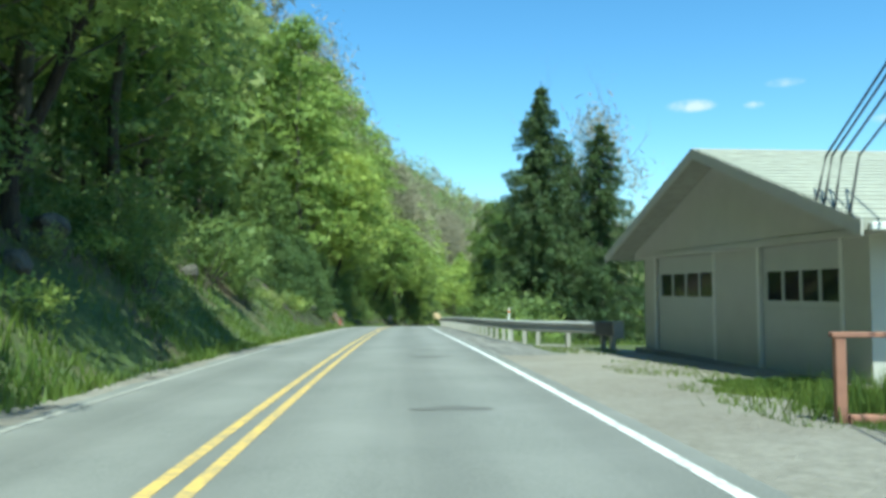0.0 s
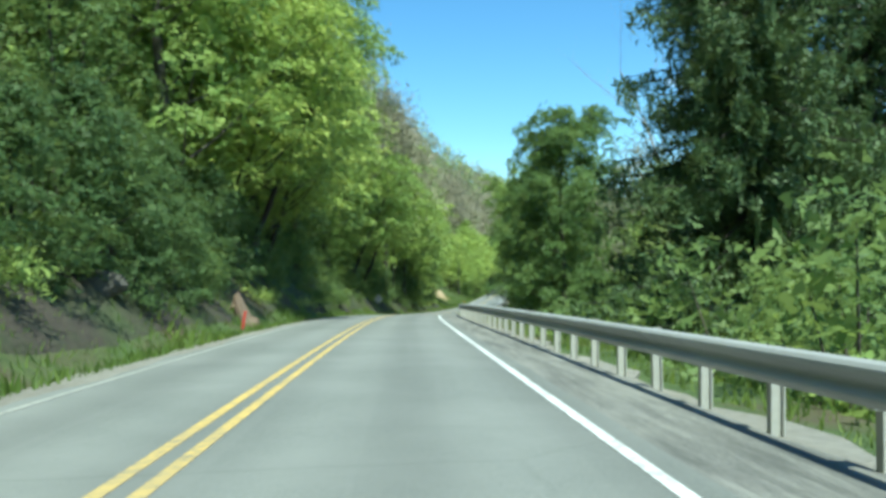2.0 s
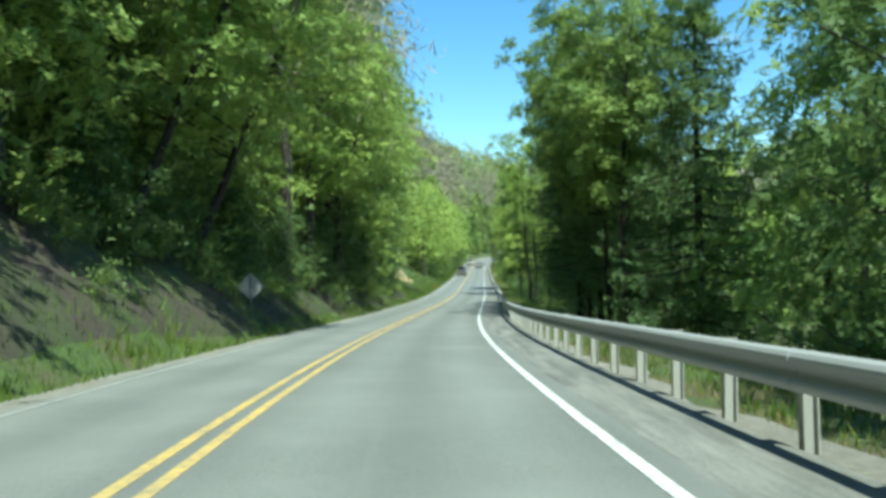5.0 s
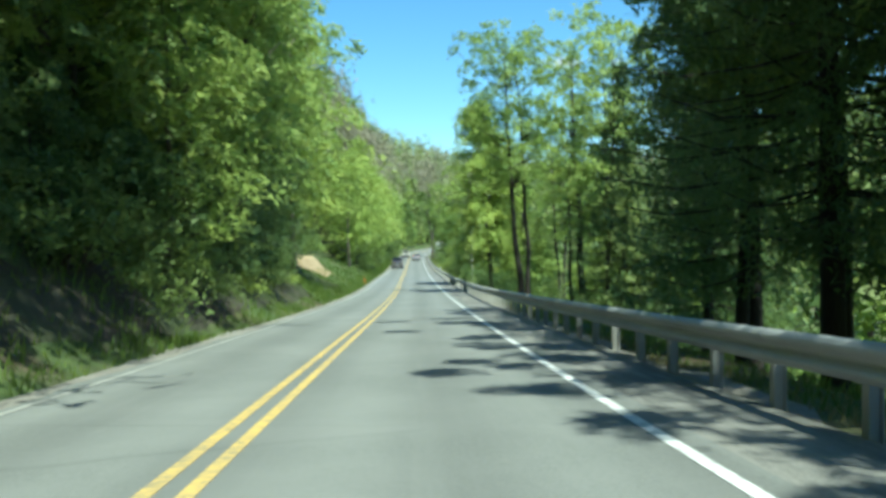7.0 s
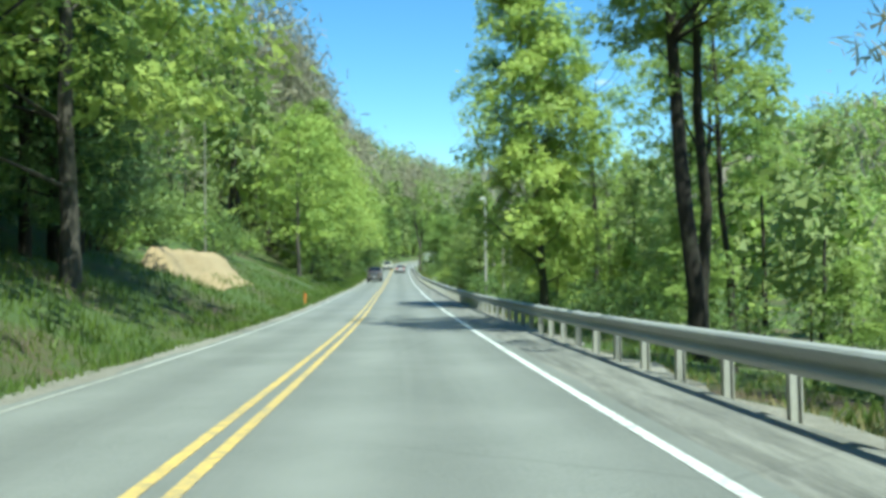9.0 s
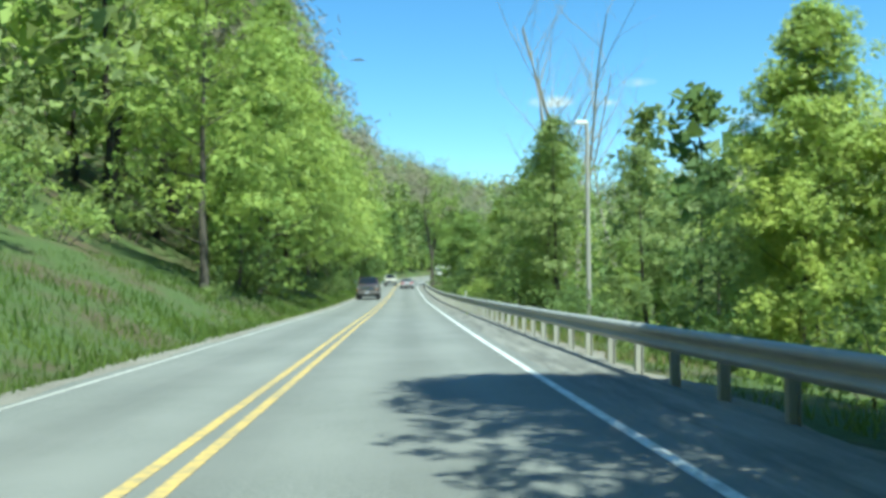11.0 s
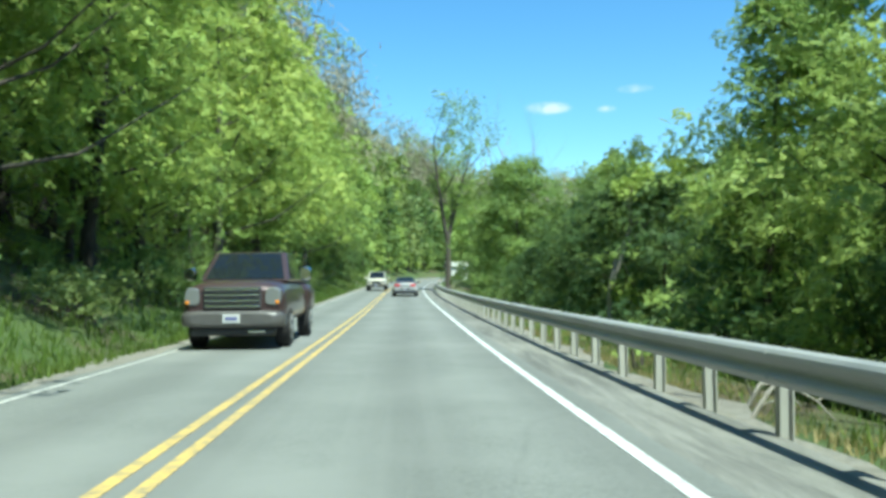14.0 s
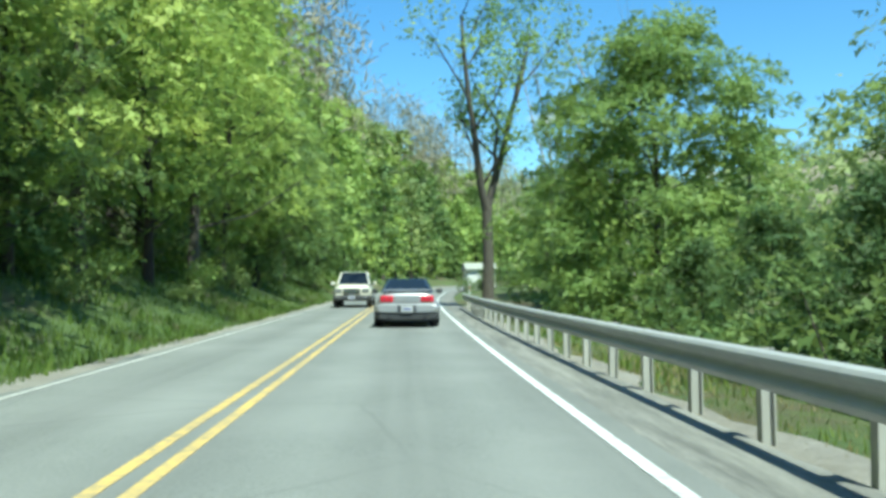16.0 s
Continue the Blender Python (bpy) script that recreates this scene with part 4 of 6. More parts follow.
for i, (s, lat, k) in enumerate([(264, 8.9, 0.45), (269, 9.0, 0.45), (278, 9.2, 0.45), (285, 9.2, 0.5), (291.5, 9.2, 0.62), (296, 9.4, 0.68), (300.5, 9.2, 0.66), (305, 9.4, 0.62), (309.5, 9.4, 0.55),
                                 (313.5, 9.2, 0.5), (317.5, 9.2, 0.5), (322, 9.2, 0.48), (326, 9.2, 0.42)]):
    plant("thicket_tree", THICKET, "low leafy tree tangled into the thicket, its leaf colour darkened as shade", "tree", at(s, lat, 0, i * 1.7, True, k), "thicket behind the guardrail")
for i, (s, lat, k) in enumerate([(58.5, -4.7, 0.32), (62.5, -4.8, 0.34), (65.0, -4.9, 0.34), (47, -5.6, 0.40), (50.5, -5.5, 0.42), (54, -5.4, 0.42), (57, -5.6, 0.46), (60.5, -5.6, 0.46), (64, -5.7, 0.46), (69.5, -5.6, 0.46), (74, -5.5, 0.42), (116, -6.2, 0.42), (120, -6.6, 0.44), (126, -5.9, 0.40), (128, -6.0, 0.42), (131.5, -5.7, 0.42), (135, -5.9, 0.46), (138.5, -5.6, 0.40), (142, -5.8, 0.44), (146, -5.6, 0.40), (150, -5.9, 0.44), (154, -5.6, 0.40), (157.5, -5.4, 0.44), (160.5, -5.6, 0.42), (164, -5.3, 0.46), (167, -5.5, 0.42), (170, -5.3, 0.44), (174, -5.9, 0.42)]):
    plant("thicket_tree", THICKET, "low leafy tree crowding the cut bank, its leaf colour darkened as shade", "tree", at(s, lat, -0.4, i * 2.1, True, k), "thicket on the bank")
TALL = [broadleaf(60 + i, 19, 3.8, 0.38, 92, 40, 0.34, M_NEAR[("fresh", "lime")[i % 2]], M_DARKBARK, open_crown=True, spread=0.66, thick=(0.8, 1.05, 0.7)[i]) for i in range(3)]
for i, (s, lat, k) in enumerate([(179, 9.6, 0.62), (181, 10.3, 0.9), (175, 10.3, 0.85), (192.7, 8.9, 0.98), (186, 13, 0.95), (199, 12.5, 0.9), (206, 14, 0.95), (217, 12, 0.85), (210.5, 14.5, 0.8), (224, 14.5, 0.75)]):
    plant("tall_tree", TALL[i % 3], "tall slim tree with a dark trunk and thin high crown", "tree", at(s, lat, 0, i * 0.9, True, k), "slim trees beyond the guardrail")
# trees added to shade the shoulder; their crowns are mostly above the view
SHADE = broadleaf(67, 19.0, 4.8, 0.42, 110, 84, 0.37, M_NEAR["mid"], M_DARKBARK, lean=-0.06, open_crown=True, spread=0.7, thick=0.9, inner=26)
for s, lat, k in [(134, 9.6, 0.9), (139.5, 9.8, 0.92), (145, 10.2, 0.92), (150.5, 10.3, 0.94), (155.5, 10.0, 0.95), (160, 10.3, 0.92)]:
    plant("tall_tree", SHADE, "tall dark tree with high crown shading the shoulder", "tree", at(s, lat, 0, s, True, k), "slim trees beyond the guardrail")
BIGTALL = broadleaf(66, 20.5, 4.2, 0.44, 110, 64, 0.33, M_NEAR["fresh"], M_DARKBARK, lean=-0.07, open_crown=True, spread=0.72, thick=1.0)
plant("tall_tree", BIGTALL, "tall twin-stemmed tree with dark trunks and high crown", "tree", at(191.6, 8.5, 0, 0, True, 0.93), "slim trees beyond the guardrail")
LIME = broadleaf(71, 18.5, 4.2, 0.17, 210, 96, 0.36, M_NEAR["lime"], M_BARK, lean=-0.09, spread=0.95, squash=0.6, inner=14)
plant("lime_tree", LIME, "bright yellow-green tree leaning over the guardrail", "tree", at(212, 8.4, 0, 0, True, 0.95))
plant("lime_tree", LIME, "bright yellow-green tree beyond the guardrail", "tree", at(233, 12.5, 0, 2, True, 0.62))
bt = forked_tree(86, 17.5, M_BARK)
plant("bare_tree", (bt[0], twig_leaves(82, bt[1], 5, 0.26)), "forked old tree with few leaves at the road bend", "tree", at(346.5, 5.5, 0, 0.6, True, 0.84), parts=("trunk", "crown"))
for i, (s, lat, h) in enumerate([(88, 17.5, 0.95), (263, 11.5, 1.0), (266.5, 13, 1.1), (271, 12, 1.0), (276, 15, 1.05), (281, 19, 1.0), (352, 14, 0.9), (372, 12, 0.9), (76, -22, 0.9), (120, -24, 1.0), (30, -20, 1.0), (60, -18, 0.9), (236, -20, 0.75), (255, -22, 0.9)]):
    plant("bare_tree", (b1[0],), "slender leafless grey tree", "tree", at(s, lat, 0, i * 1.1, True, h), "bare trees in the woods", ("trunk",))
ROUND = broadleaf(91, 13.6, 5.7, 0.05, 250, 66, 0.34, M_NEAR["mid"], M_BARK, spread=0.9, squash=0.42, inner=14, full=0.34)
plant("roadside_tree", ROUND, "leafy tree with dense round crown by the guardrail", "tree", at(321, 15.0, 0, 0.4, True, 0.9))
plant("roadside_tree", ROUND, "leafy round tree close behind the guardrail", "tree", at(334.5, 10.5, 0, 1.4, True, 0.95))

for i, s, lat, k in [(4, 82, 14.6, 0.62), (4, 86.5, 16.5, 0.66), (8, 91, 15.2, 0.62), (5, 84.5, 11.5, 0.42), (0, 258, 9.8, 0.72), (0, 263, 10.5, 0.7), (4, 268, 10.2, 0.7), (3, 272.5, 11.4, 0.8), (4, 279, 11, 0.65), (0, 284, 10.4, 0.65), (0, 289.5, 11.5, 0.7), (5, 295, 9.4, 0.62), (5, 299, 10.2, 0.7), (1, 303, 9.6, 0.5), (5, 308, 11.0, 0.75), (5, 312, 9.8, 0.62)]:
    wood_tree(i, s, lat, k)
tw = bare_tree(83, 17.0, 0.30, M_PALEBARK)
plant("small_tree", (tw[0], twig_leaves(84, tw[1], 22, 0.5)), "small twisted tree with a pale trunk and thin leaves", "tree", at(292.3, 7.8, 0, 0.6, True, 0.42), parts=("trunk", "crown"))

# ---- shrubs ----
BUSH = [shrub(200 + i, h, r, int(n * (1.8 if i < 2 else 1.2)), 0.22 if i < 2 else 0.275, M_NEAR[m]) for i, (h, r, n, m) in enumerate([(1.6, 1.3, 420, "fresh"), (2.4, 1.6, 620, "fresh"), (1.2, 1.1, 330, "olive"), (3.0, 1.9, 800, "deep")])]
BLAB = ["low green roadside bush", "bright green leafy shrub", "scrubby olive brush on the bank", "tall dense dark green shrub"]


def bush(i, s, lat, k):
    plant("shrub", BUSH[i], BLAB[i], "shrub", at(s, lat, -0.05, rnd.uniform(0, 6.28), True, k), "roadside brush", ("stem", "leaves"))


s = -20.0
while s < 400:
    grass_slope = 188 < s < 245
    if not grass_slope:
        bush(rnd.choice([3, 2, 3, 3] if s < 140 else [0, 2, 2, 3]), s, -5.6 - rnd.uniform(0, 2.4), rnd.uniform(0.6, 1.0))
    elif rnd.random() < 0.5:
        bush(rnd.choice([0, 1, 3]), s, -10.5 - rnd.uniform(0, 3), rnd.uniform(0.9, 1.5))
    s += rnd.uniform(2.2, 4.2)
s = 44.0
while s < 350:
    if s < 78:
        bush(rnd.choice([0, 1, 1, 3]), s, 8.7 + rnd.uniform(-0.8, 1.6), rnd.uniform(0.95, 1.35))
    elif s > 240:
        bush(rnd.choice([3, 3, 0, 3]), s, 7.6 + rnd.uniform(0, 2.2), rnd.uniform(0.7, 1.2))
    else:
        bush(rnd.choice([0, 3, 2, 3]), s, 8.5 + rnd.uniform(0, 4), rnd.uniform(0.7, 1.2))
    s += rnd.uniform(2.2, 4.4)

bush(1, 268.2, 6.5, 0.9)
bush(1, 100.8, 8.0, 0.75)
# mostly deep leaf, its tone standing in for the dark under the canopy
for i in range(18):
    bush(rnd.choice([3, 2, 3]), rnd.uniform(18, 64), -5.0 - rnd.uniform(0, 2.6), rnd.uniform(0.45, 0.8))


def undergrowth(name, label, spots):
    """Low brush too dense to tell apart, joined: kind, place along and beside the road, size."""
    V = {}
    for i, q, lat, k in spots:
        me = BUSH[i][1]
        v = np.empty(len(me.vertices) * 3)
        me.vertices.foreach_get("co", v)
        keep = slice(0, len(v) // 9 * 9 * 3 // 4 // 9 * 9)
        m = np.array(at(q, lat, -0.05, rnd.uniform(0, 6.28), True, k))
        v = v[keep].reshape(-1, 3) @ m[:3, :3].T + m[:3, 3]
        V.setdefault(i, []).append(v)
    for i, vs in V.items():
        v = np.concatenate(vs)
        tagged(new(name, mesh_of(name, v, np.arange(len(v)).reshape(-1, 3), BUSH[i][1].materials[0])), label, "undergrowth", kind="stuff")


undergrowth("bank_undergrowth", "dense dark brush filling the foot of the wooded bank", [(3 if i % 4 else 0, rnd.uniform(56, 178), -7.6 - rnd.uniform(0, 4.5), rnd.uniform(1.1, 1.9)) for i in range(56)])
# past 60 m mostly deep leaf, darkening the bank in place of shade
WEEDS = [(2 if i % 3 else 0, rnd.uniform(-5, 60), -4.3 - rnd.uniform(0, 2.2), rnd.uniform(0.4, 0.75)) for i in range(24)] + [(3 if i % 3 else 0, rnd.uniform(60, 178), -4.2 - rnd.uniform(0, 2.2), rnd.uniform(0.3, 0.62)) for i in range(110)]
undergrowth("bank_weeds", "low weeds and ferns growing on the cut bank", [w for w in WEEDS if not (112 < w[1] < 124.5 and w[2] > -5.1)])
for i in range(34):
    bush(rnd.choice([0, 3, 2, 3]), rnd.uniform(40, 100), 27.5 + rnd.uniform(0, 14), rnd.uniform(1.3, 2.4))
for i in range(46):
    bush(rnd.choice([2, 2, 0, 2]), rnd.uniform(196, 256), -11.5 - rnd.uniform(0, 13), rnd.uniform(1.3, 2.3))


# ---- grass ----
def grass(name, label, n, srange, lats, height, mat, seed, keep=None, up=-0.04):
    rng = np.random.default_rng(seed)
    s = rng.uniform(*srange, n)
    t = rng.uniform(0, 1, n) ** 1.4
    a, b = lats(s)
    lat = a + (b - a) * t
    if keep is not None:
        ok = keep(s, lat)
        s, lat = s[ok], lat[ok]
    p = ground(s, lat, up)
    m = len(s)
    ang = rng.uniform(0, 6.28, m)
    h = height * rng.uniform(0.4, 1.3, m) * (1 + 0.5 * lumps(s, lat, 2.5))
    w = 0.007 + 0.075 * h
    dx, dy = np.cos(ang), np.sin(ang)
    tip = p + np.stack([rng.normal(0, 0.3, m) * h, rng.normal(0, 0.3, m) * h, h], 1)
    side = np.stack([dx * w, dy * w, 0 * w], 1)
    v = np.stack([p - side, p + side, tip], 1).reshape(-1, 3)
    return tagged(new(name, mesh_of(name, v, np.arange(3 * m).reshape(m, 3), mat)), label, "grass", kind="stuff")


grass("grass_bank", "rough green grass and weeds on the roadside bank", 76000, (-25, 380), lambda s: (-LEFT(s) - 0.75, -LEFT(s) - 7.5), 0.26, M_GRASS, 5, lambda s, l: (lumps(s, l, 5) > -0.75) & ((s < 44) | (s > 176) | (l > -3.9) | (lumps(s, l, 2.2) > 0.45)))
grass("grass_edge", "sunlit green grass strip along the road edge", 30000, (-10, 350), lambda s: (-LEFT(s) - 0.6, -LEFT(s) - 2.3), 0.24, M_GRASS, 12)
grass("grass_verge", "green grass and weeds behind the guardrail", 48000, (27, 350), lambda s: (RAIL(s) + 0.7, RAIL(s) + 6), 0.22, M_GRASS, 6)
grass("dry_grass", "dry yellow grass under the guardrail", 42000, (60, 350), lambda s: (RAIL(s) + 0.45, RAIL(s) + 1.9), 0.13, M_DRYGRASS, 8, lambda s, l: (lumps(s, l, 9) > 0.0) | ((s > 225) & (s < 300)))
grass("straw_grass", "tall pale straw-coloured grass behind the guardrail posts", 15000, (236, 292), lambda s: (RAIL(s) + 0.6, RAIL(s) + 1.6), 0.12, M_DRYGRASS, 14)
grass("lot_grass", "patchy grass at the forecourt edge", 22000, (-20, 26), lambda s: (5.0 + 0 * s, 9 + 0 * s), 0.085, M_GRASS, 9, lambda s, l: (lumps(s, l, 1.8) > -0.2) & ~((s > 11) & (l > 6.6)), 0.06)

grass("lawn_patch", "low thin grass growing through the gravel forecourt", 24000, (7.4, 12.6), lambda s: (7.3 + 0 * s, 4.8 + 0 * s), 0.07, M_GRASS, 10, lambda s, l: lumps(s, l, 0.9) > -0.45 - (l - 6), 0.07)


# ---- far woods on the hills ----
def far_woods(name, label, n, seed, mat, size, per, region, leaf, twigs=False):
    rng = np.random.default_rng(seed)
    s, lat = region(rng, n)
    ok = ~cleared(s, lat)
    s, lat = s[ok], lat[ok]
    p = ground(s, lat)
    k = size * rng.uniform(0.7, 1.3, len(s))
    c = rng.normal(size=(len(s), per, 3))
    c /= np.linalg.norm(c, axis=2)[..., None]
    c *= rng.uniform(0.55, 1.0, (len(s), per, 1))
    c = p[:, None] + c * k[:, None, None] * np.array([0.42, 0.42, 0.62]) + np.array([0, 0, 1.0]) * (k * 0.62)[:, None, None]
    if twigs:
        v, f = leaves(rng, c.reshape(-1, 3), leaf * 1.9, 0.0, -1.3, None, (0.06, 0.12))
        return tagged(new(name, mesh_of(name, v, f, mat)), label, "woods", kind="stuff")
    v, f = leaves(rng, c.reshape(-1, 3), leaf, 0.3, 0.0, (c - p[:, None] - np.array([0, 0, 1.0]) * (k * 0.55)[:, None, None]).reshape(-1, 3))
    return tagged(new(name, mesh_of(name, v, f, mat)), label, "woods", kind="stuff")


def left_slope(rng, n):
    s = rng.uniform(-20, 460, n)
    return s, -34 - 130 * rng.uniform(0, 1, n) ** 1.2


def end_hill(rng, n):
    s, lat = rng.uniform(385, 950, n), rng.uniform(-330, 200, n)
    ok = (np.abs(lat) > 13) | (s > 480)
    return s[ok], lat[ok]


def right_hill(rng, n):
    return rng.uniform(40, 640, n), rng.uniform(100, 282, n)


def cleared(s, lat):
    """The logged slope under the ridge, bounded by bearings to fit the camera's view: the woods leave it open."""
    p = ground(s, lat)
    return (p[..., 0] > 0.37 * p[..., 1]) & (p[..., 0] < 0.47 * p[..., 1]) & (p[..., 1] > 500) & (p[..., 1] < 700) & (p[..., 2] > 14) & (p[..., 2] < 40 + 4 * lumps(p[..., 0], p[..., 1], 20)) & (lat > 60)


def right_flat(rng, n):
    s = rng.uniform(58, 520, n)
    return s, 36 + 75 * rng.uniform(0, 1, n)


far_woods("left_hill_woods", "green spring woods on the steep hillside", 650, 1, M_LEAF["fresh"], 10, 46, left_slope, 1.1)
far_woods("left_hill_olive_woods", "olive-green budding woods on the steep hillside", 850, 12, M_LEAF["olive"], 10, 60, left_slope, 0.9)
far_woods("left_hill_bare_woods", "brown budding woods on the steep hillside", 700, 2, M_LEAF["bud"], 11, 110, left_slope, 1.0, True)
far_woods("end_hill_woods", "hazy green woods on the hill at the valley end", 2300, 3, M_LEAF["olive"], 11, 32, end_hill, 1.7)
far_woods("end_hill_bare_woods", "brown budding woods on the far hill", 900, 4, M_LEAF["bud"], 11, 70, end_hill, 1.6, True)
far_woods("right_hill_woods", "green woods on the far side of the valley", 2300, 5, M_LEAF["fresh"], 10, 34, right_hill, 1.7)
far_woods("slope_woods", "green woods on the nearer valley slope", 1000, 7, M_LEAF["fresh"], 10, 36, lambda rng, n: (rng.uniform(230, 500, n), rng.uniform(88, 210, n)), 1.4)
far_woods("valley_woods", "leafy woods on the valley floor", 560, 6, M_LEAF["olive"], 11, 90, right_flat, 0.9)

sc_, lc_ = np.meshgrid(np.arange(380, 700, 4.0), np.arange(60, 284, 4.0), indexing="ij")
v, f = strip(sc_[:, 0], lc_, np.where(cleared(sc_, lc_), ground_up(sc_, lc_) + 0.5, ground_up(sc_, lc_) - 1.5))
M_LOGGED = make_ground("logged_slope_soil", ((0.17, 0.20, 0.085), (0.24, 0.25, 0.11)), ((0.27, 0.22, 0.165), (0.36, 0.29, 0.23)), 0.42)
tagged(new("cleared_slope", mesh_of("cleared_slope", v, f, M_LOGGED, True)), "bare tan logged slope below a wooded ridge", "hillside", kind="structure")

back_woods()

# ---- roadside garage ----
def wall_with_gaps(x0, x1, y0, y1, z0, z1, gaps):
    """A wall across y with openings (y0, y1, z0, z1) that go through it."""
    bm = bmesh.new()
    ys = sorted({y0, y1, *[g[0] for g in gaps], *[g[1] for g in gaps]})
    zs = sorted({z0, z1, *[g[2] for g in gaps], *[g[3] for g in gaps]})
    for a, b in zip(ys, ys[1:]):
        for c, d in zip(zs, zs[1:]):
            if not any(g[0] <= a and b <= g[1] and g[2] <= c and d <= g[3] for g in gaps):
                box(bm, x0, x1, a, b, c, d)
    bmesh.ops.remove_doubles(bm, verts=bm.verts, dist=1e-4)
    inner = [f for f in bm.faces if sum(1 for e in f.edges if len(e.link_faces) > 2) == 4]
    if inner:
        bmesh.ops.delete(bm, geom=inner, context="FACES_ONLY")
    return bm


def garage():
    g = thing("garage", "white two-door roadside garage with a low gabled roof", "garage", at(12.6, 7.85, -0.08, radians(3.8)))
    y0, y1, ye0, ye1, eave, ridge, ym = -0.75, 8.4, -1.65, 9.4, 2.32, 4.12, 3.75
    doors = [(0.0, 2.5), (4.45, 7.6)]
    part("front_wall", bm_mesh("front_wall", wall_with_gaps(0, 0.18, y0, y1, 0, 2.5, [(a, b, 0, 2.15) for a, b in doors]), M_SIDING), g)
    part("side_wall", block("side_wall", (0.18, 11.0, y0, y0 + 0.18, 0, 2.55), M_SIDING, 0), g)
    part("side_wall", block("side_wall", (0.18, 11.0, y1 - 0.18, y1, 0, 2.55), M_SIDING, 0), g)
    part("back_wall", block("back_wall", (10.8, 10.98, y0 + 0.18, y1 - 0.18, 0, 2.55), M_SIDING, 0), g)
    part("floor_slab", block("floor_slab", (-0.25, 10.9, y0 - 0.05, y1 + 0.05, -0.4, 0.03), M_GRAVEL, 0), g)
    # gable face, proud of the wall below
    bm = bmesh.new()
    for x in (-0.06, 0.10):
        ring = [(ye0 + 0.5, eave - 0.15), (ye1 - 0.5, eave - 0.15), (ye1 - 0.5, eave + 0.02), (ym, ridge - 0.14), (ye0 + 0.5, eave + 0.02)]
        bm.faces.new([bm.verts.new((x, y, z)) for y, z in ring])
    bm.faces.ensure_lookup_table()
    a, b = bm.faces[0], bm.faces[1]
    n = len(a.verts)
    for i in range(n):
        bm.faces.new([a.verts[i], a.verts[(i + 1) % n], b.verts[(i + 1) % n], b.verts[i]])
    bmesh.ops.recalc_face_normals(bm, faces=bm.faces)
    part("gable", bm_mesh("gable", bm, M_SIDING), g, "grey shaded gable face with flat boards")
    part("gable_board", block("gable_board", (-0.09, -0.062, y0, y1, eave - 0.17, eave - 0.05), M_SIDING, 0.004), g)
    # roof slabs and shingle courses
    for side, (ya, za, yb, zb) in enumerate([(ye0, eave - 0.02, ym, ridge), (ye1, eave - 0.02, ym, ridge)]):
        v = [(x, y, z + k) for k in (-0.13, 0.0) for x, y, z in [(-0.65, ya, za), (11.4, ya, za), (11.4, yb, zb), (-0.65, yb, zb)]]
        f = [(0, 1, 2, 3), (4, 5, 6, 7), (0, 1, 5, 4), (1, 2, 6, 5), (2, 3, 7, 6), (3, 0, 4, 7)]
        me = mesh_of("roof_slope", v, f, M_ROOF)
        bm = bmesh.new()
        bm.from_mesh(me)
        bmesh.ops.recalc_face_normals(bm, faces=bm.faces)
        slope = part("roof_slope", bm_mesh("roof_slope", bm, M_ROOF), g)
        d = np.array([yb - ya, zb - za])
        L = np.linalg.norm(d)
        d /= L
        nrm = np.array([-d[1], d[0]]) * (1 if d[0] > 0 else -1)
        course = None
        for i in range(int(L / 0.28)):
            p0 = np.array([ya, za]) + d * (0.02 + i * 0.28)
            p1 = p0 + d * 0.30
            q = [p0 + nrm * 0.004, p1 + nrm * 0.002, p1 + nrm * 0.008, p0 + nrm * 0.022]
            v = [(x, y, z) for x in (-0.67, 11.42) for y, z in q]
            part("shingle_course", mesh_of("shingle_course", v, [(0, 1, 2, 3), (4, 5, 6, 7), (0, 1, 5, 4), (1, 2, 6, 5), (2, 3, 7, 6), (3, 0, 4, 7)], M_ROOF), slope)
        part("fascia", mesh_of("fascia", [(x, y, z + k) for x in (-0.69, -0.655) for k in (-0.2, 0.0) for y, z in ((ya, za), (yb, zb))],
                               [(0, 1, 3, 2), (4, 5, 7, 6), (0, 1, 5, 4), (2, 3, 7, 6), (0, 2, 6, 4), (1, 3, 7, 5)], M_SIDING), g)
    part("gutter", block("gutter", (-0.6, 11.4, ye0 - 0.10, ye0 - 0.005, eave - 0.16, eave - 0.05), M_TRIM, 0.02), g, "white gutter under the eave")
    for (a, b), n, wz in zip(doors, (4, 4), ((1.22, 1.72), (1.27, 1.77))):
        dr = part("garage_door", bm_mesh("garage_door", wall_with_gaps(0.06, 0.11, a + 0.01, b - 0.01, 0.02, 2.14, [(a + 0.12 + i * (b - a - 0.2) / n, a + 0.12 + i * (b - a - 0.2) / n + (b - a - 0.2) / n - 0.07, *wz) for i in range(n)]), M_DOORPAINT), g, "pale overhead garage door with a row of dark panes")
        for i in range(n):
            w = (b - a - 0.2) / n
            part("pane", block("pane", (0.075, 0.085, a + 0.11 + i * w, a + 0.13 + i * w + w - 0.07, wz[0] - 0.01, wz[1] + 0.01), M_GLASS, 0), dr)
        for z in (0.55, 1.08, 1.85):
            part("panel_rib", block("panel_rib", (0.045, 0.06, a + 0.02, b - 0.02, z, z + 0.03), M_DOORPAINT, 0.004), dr)
        for yy in (a - 0.09, b):
            part("door_trim", block("door_trim", (-0.02, 0.05, yy, yy + 0.09, 0.0, 2.2), M_TRIM, 0.005), g)
    return g


garage()


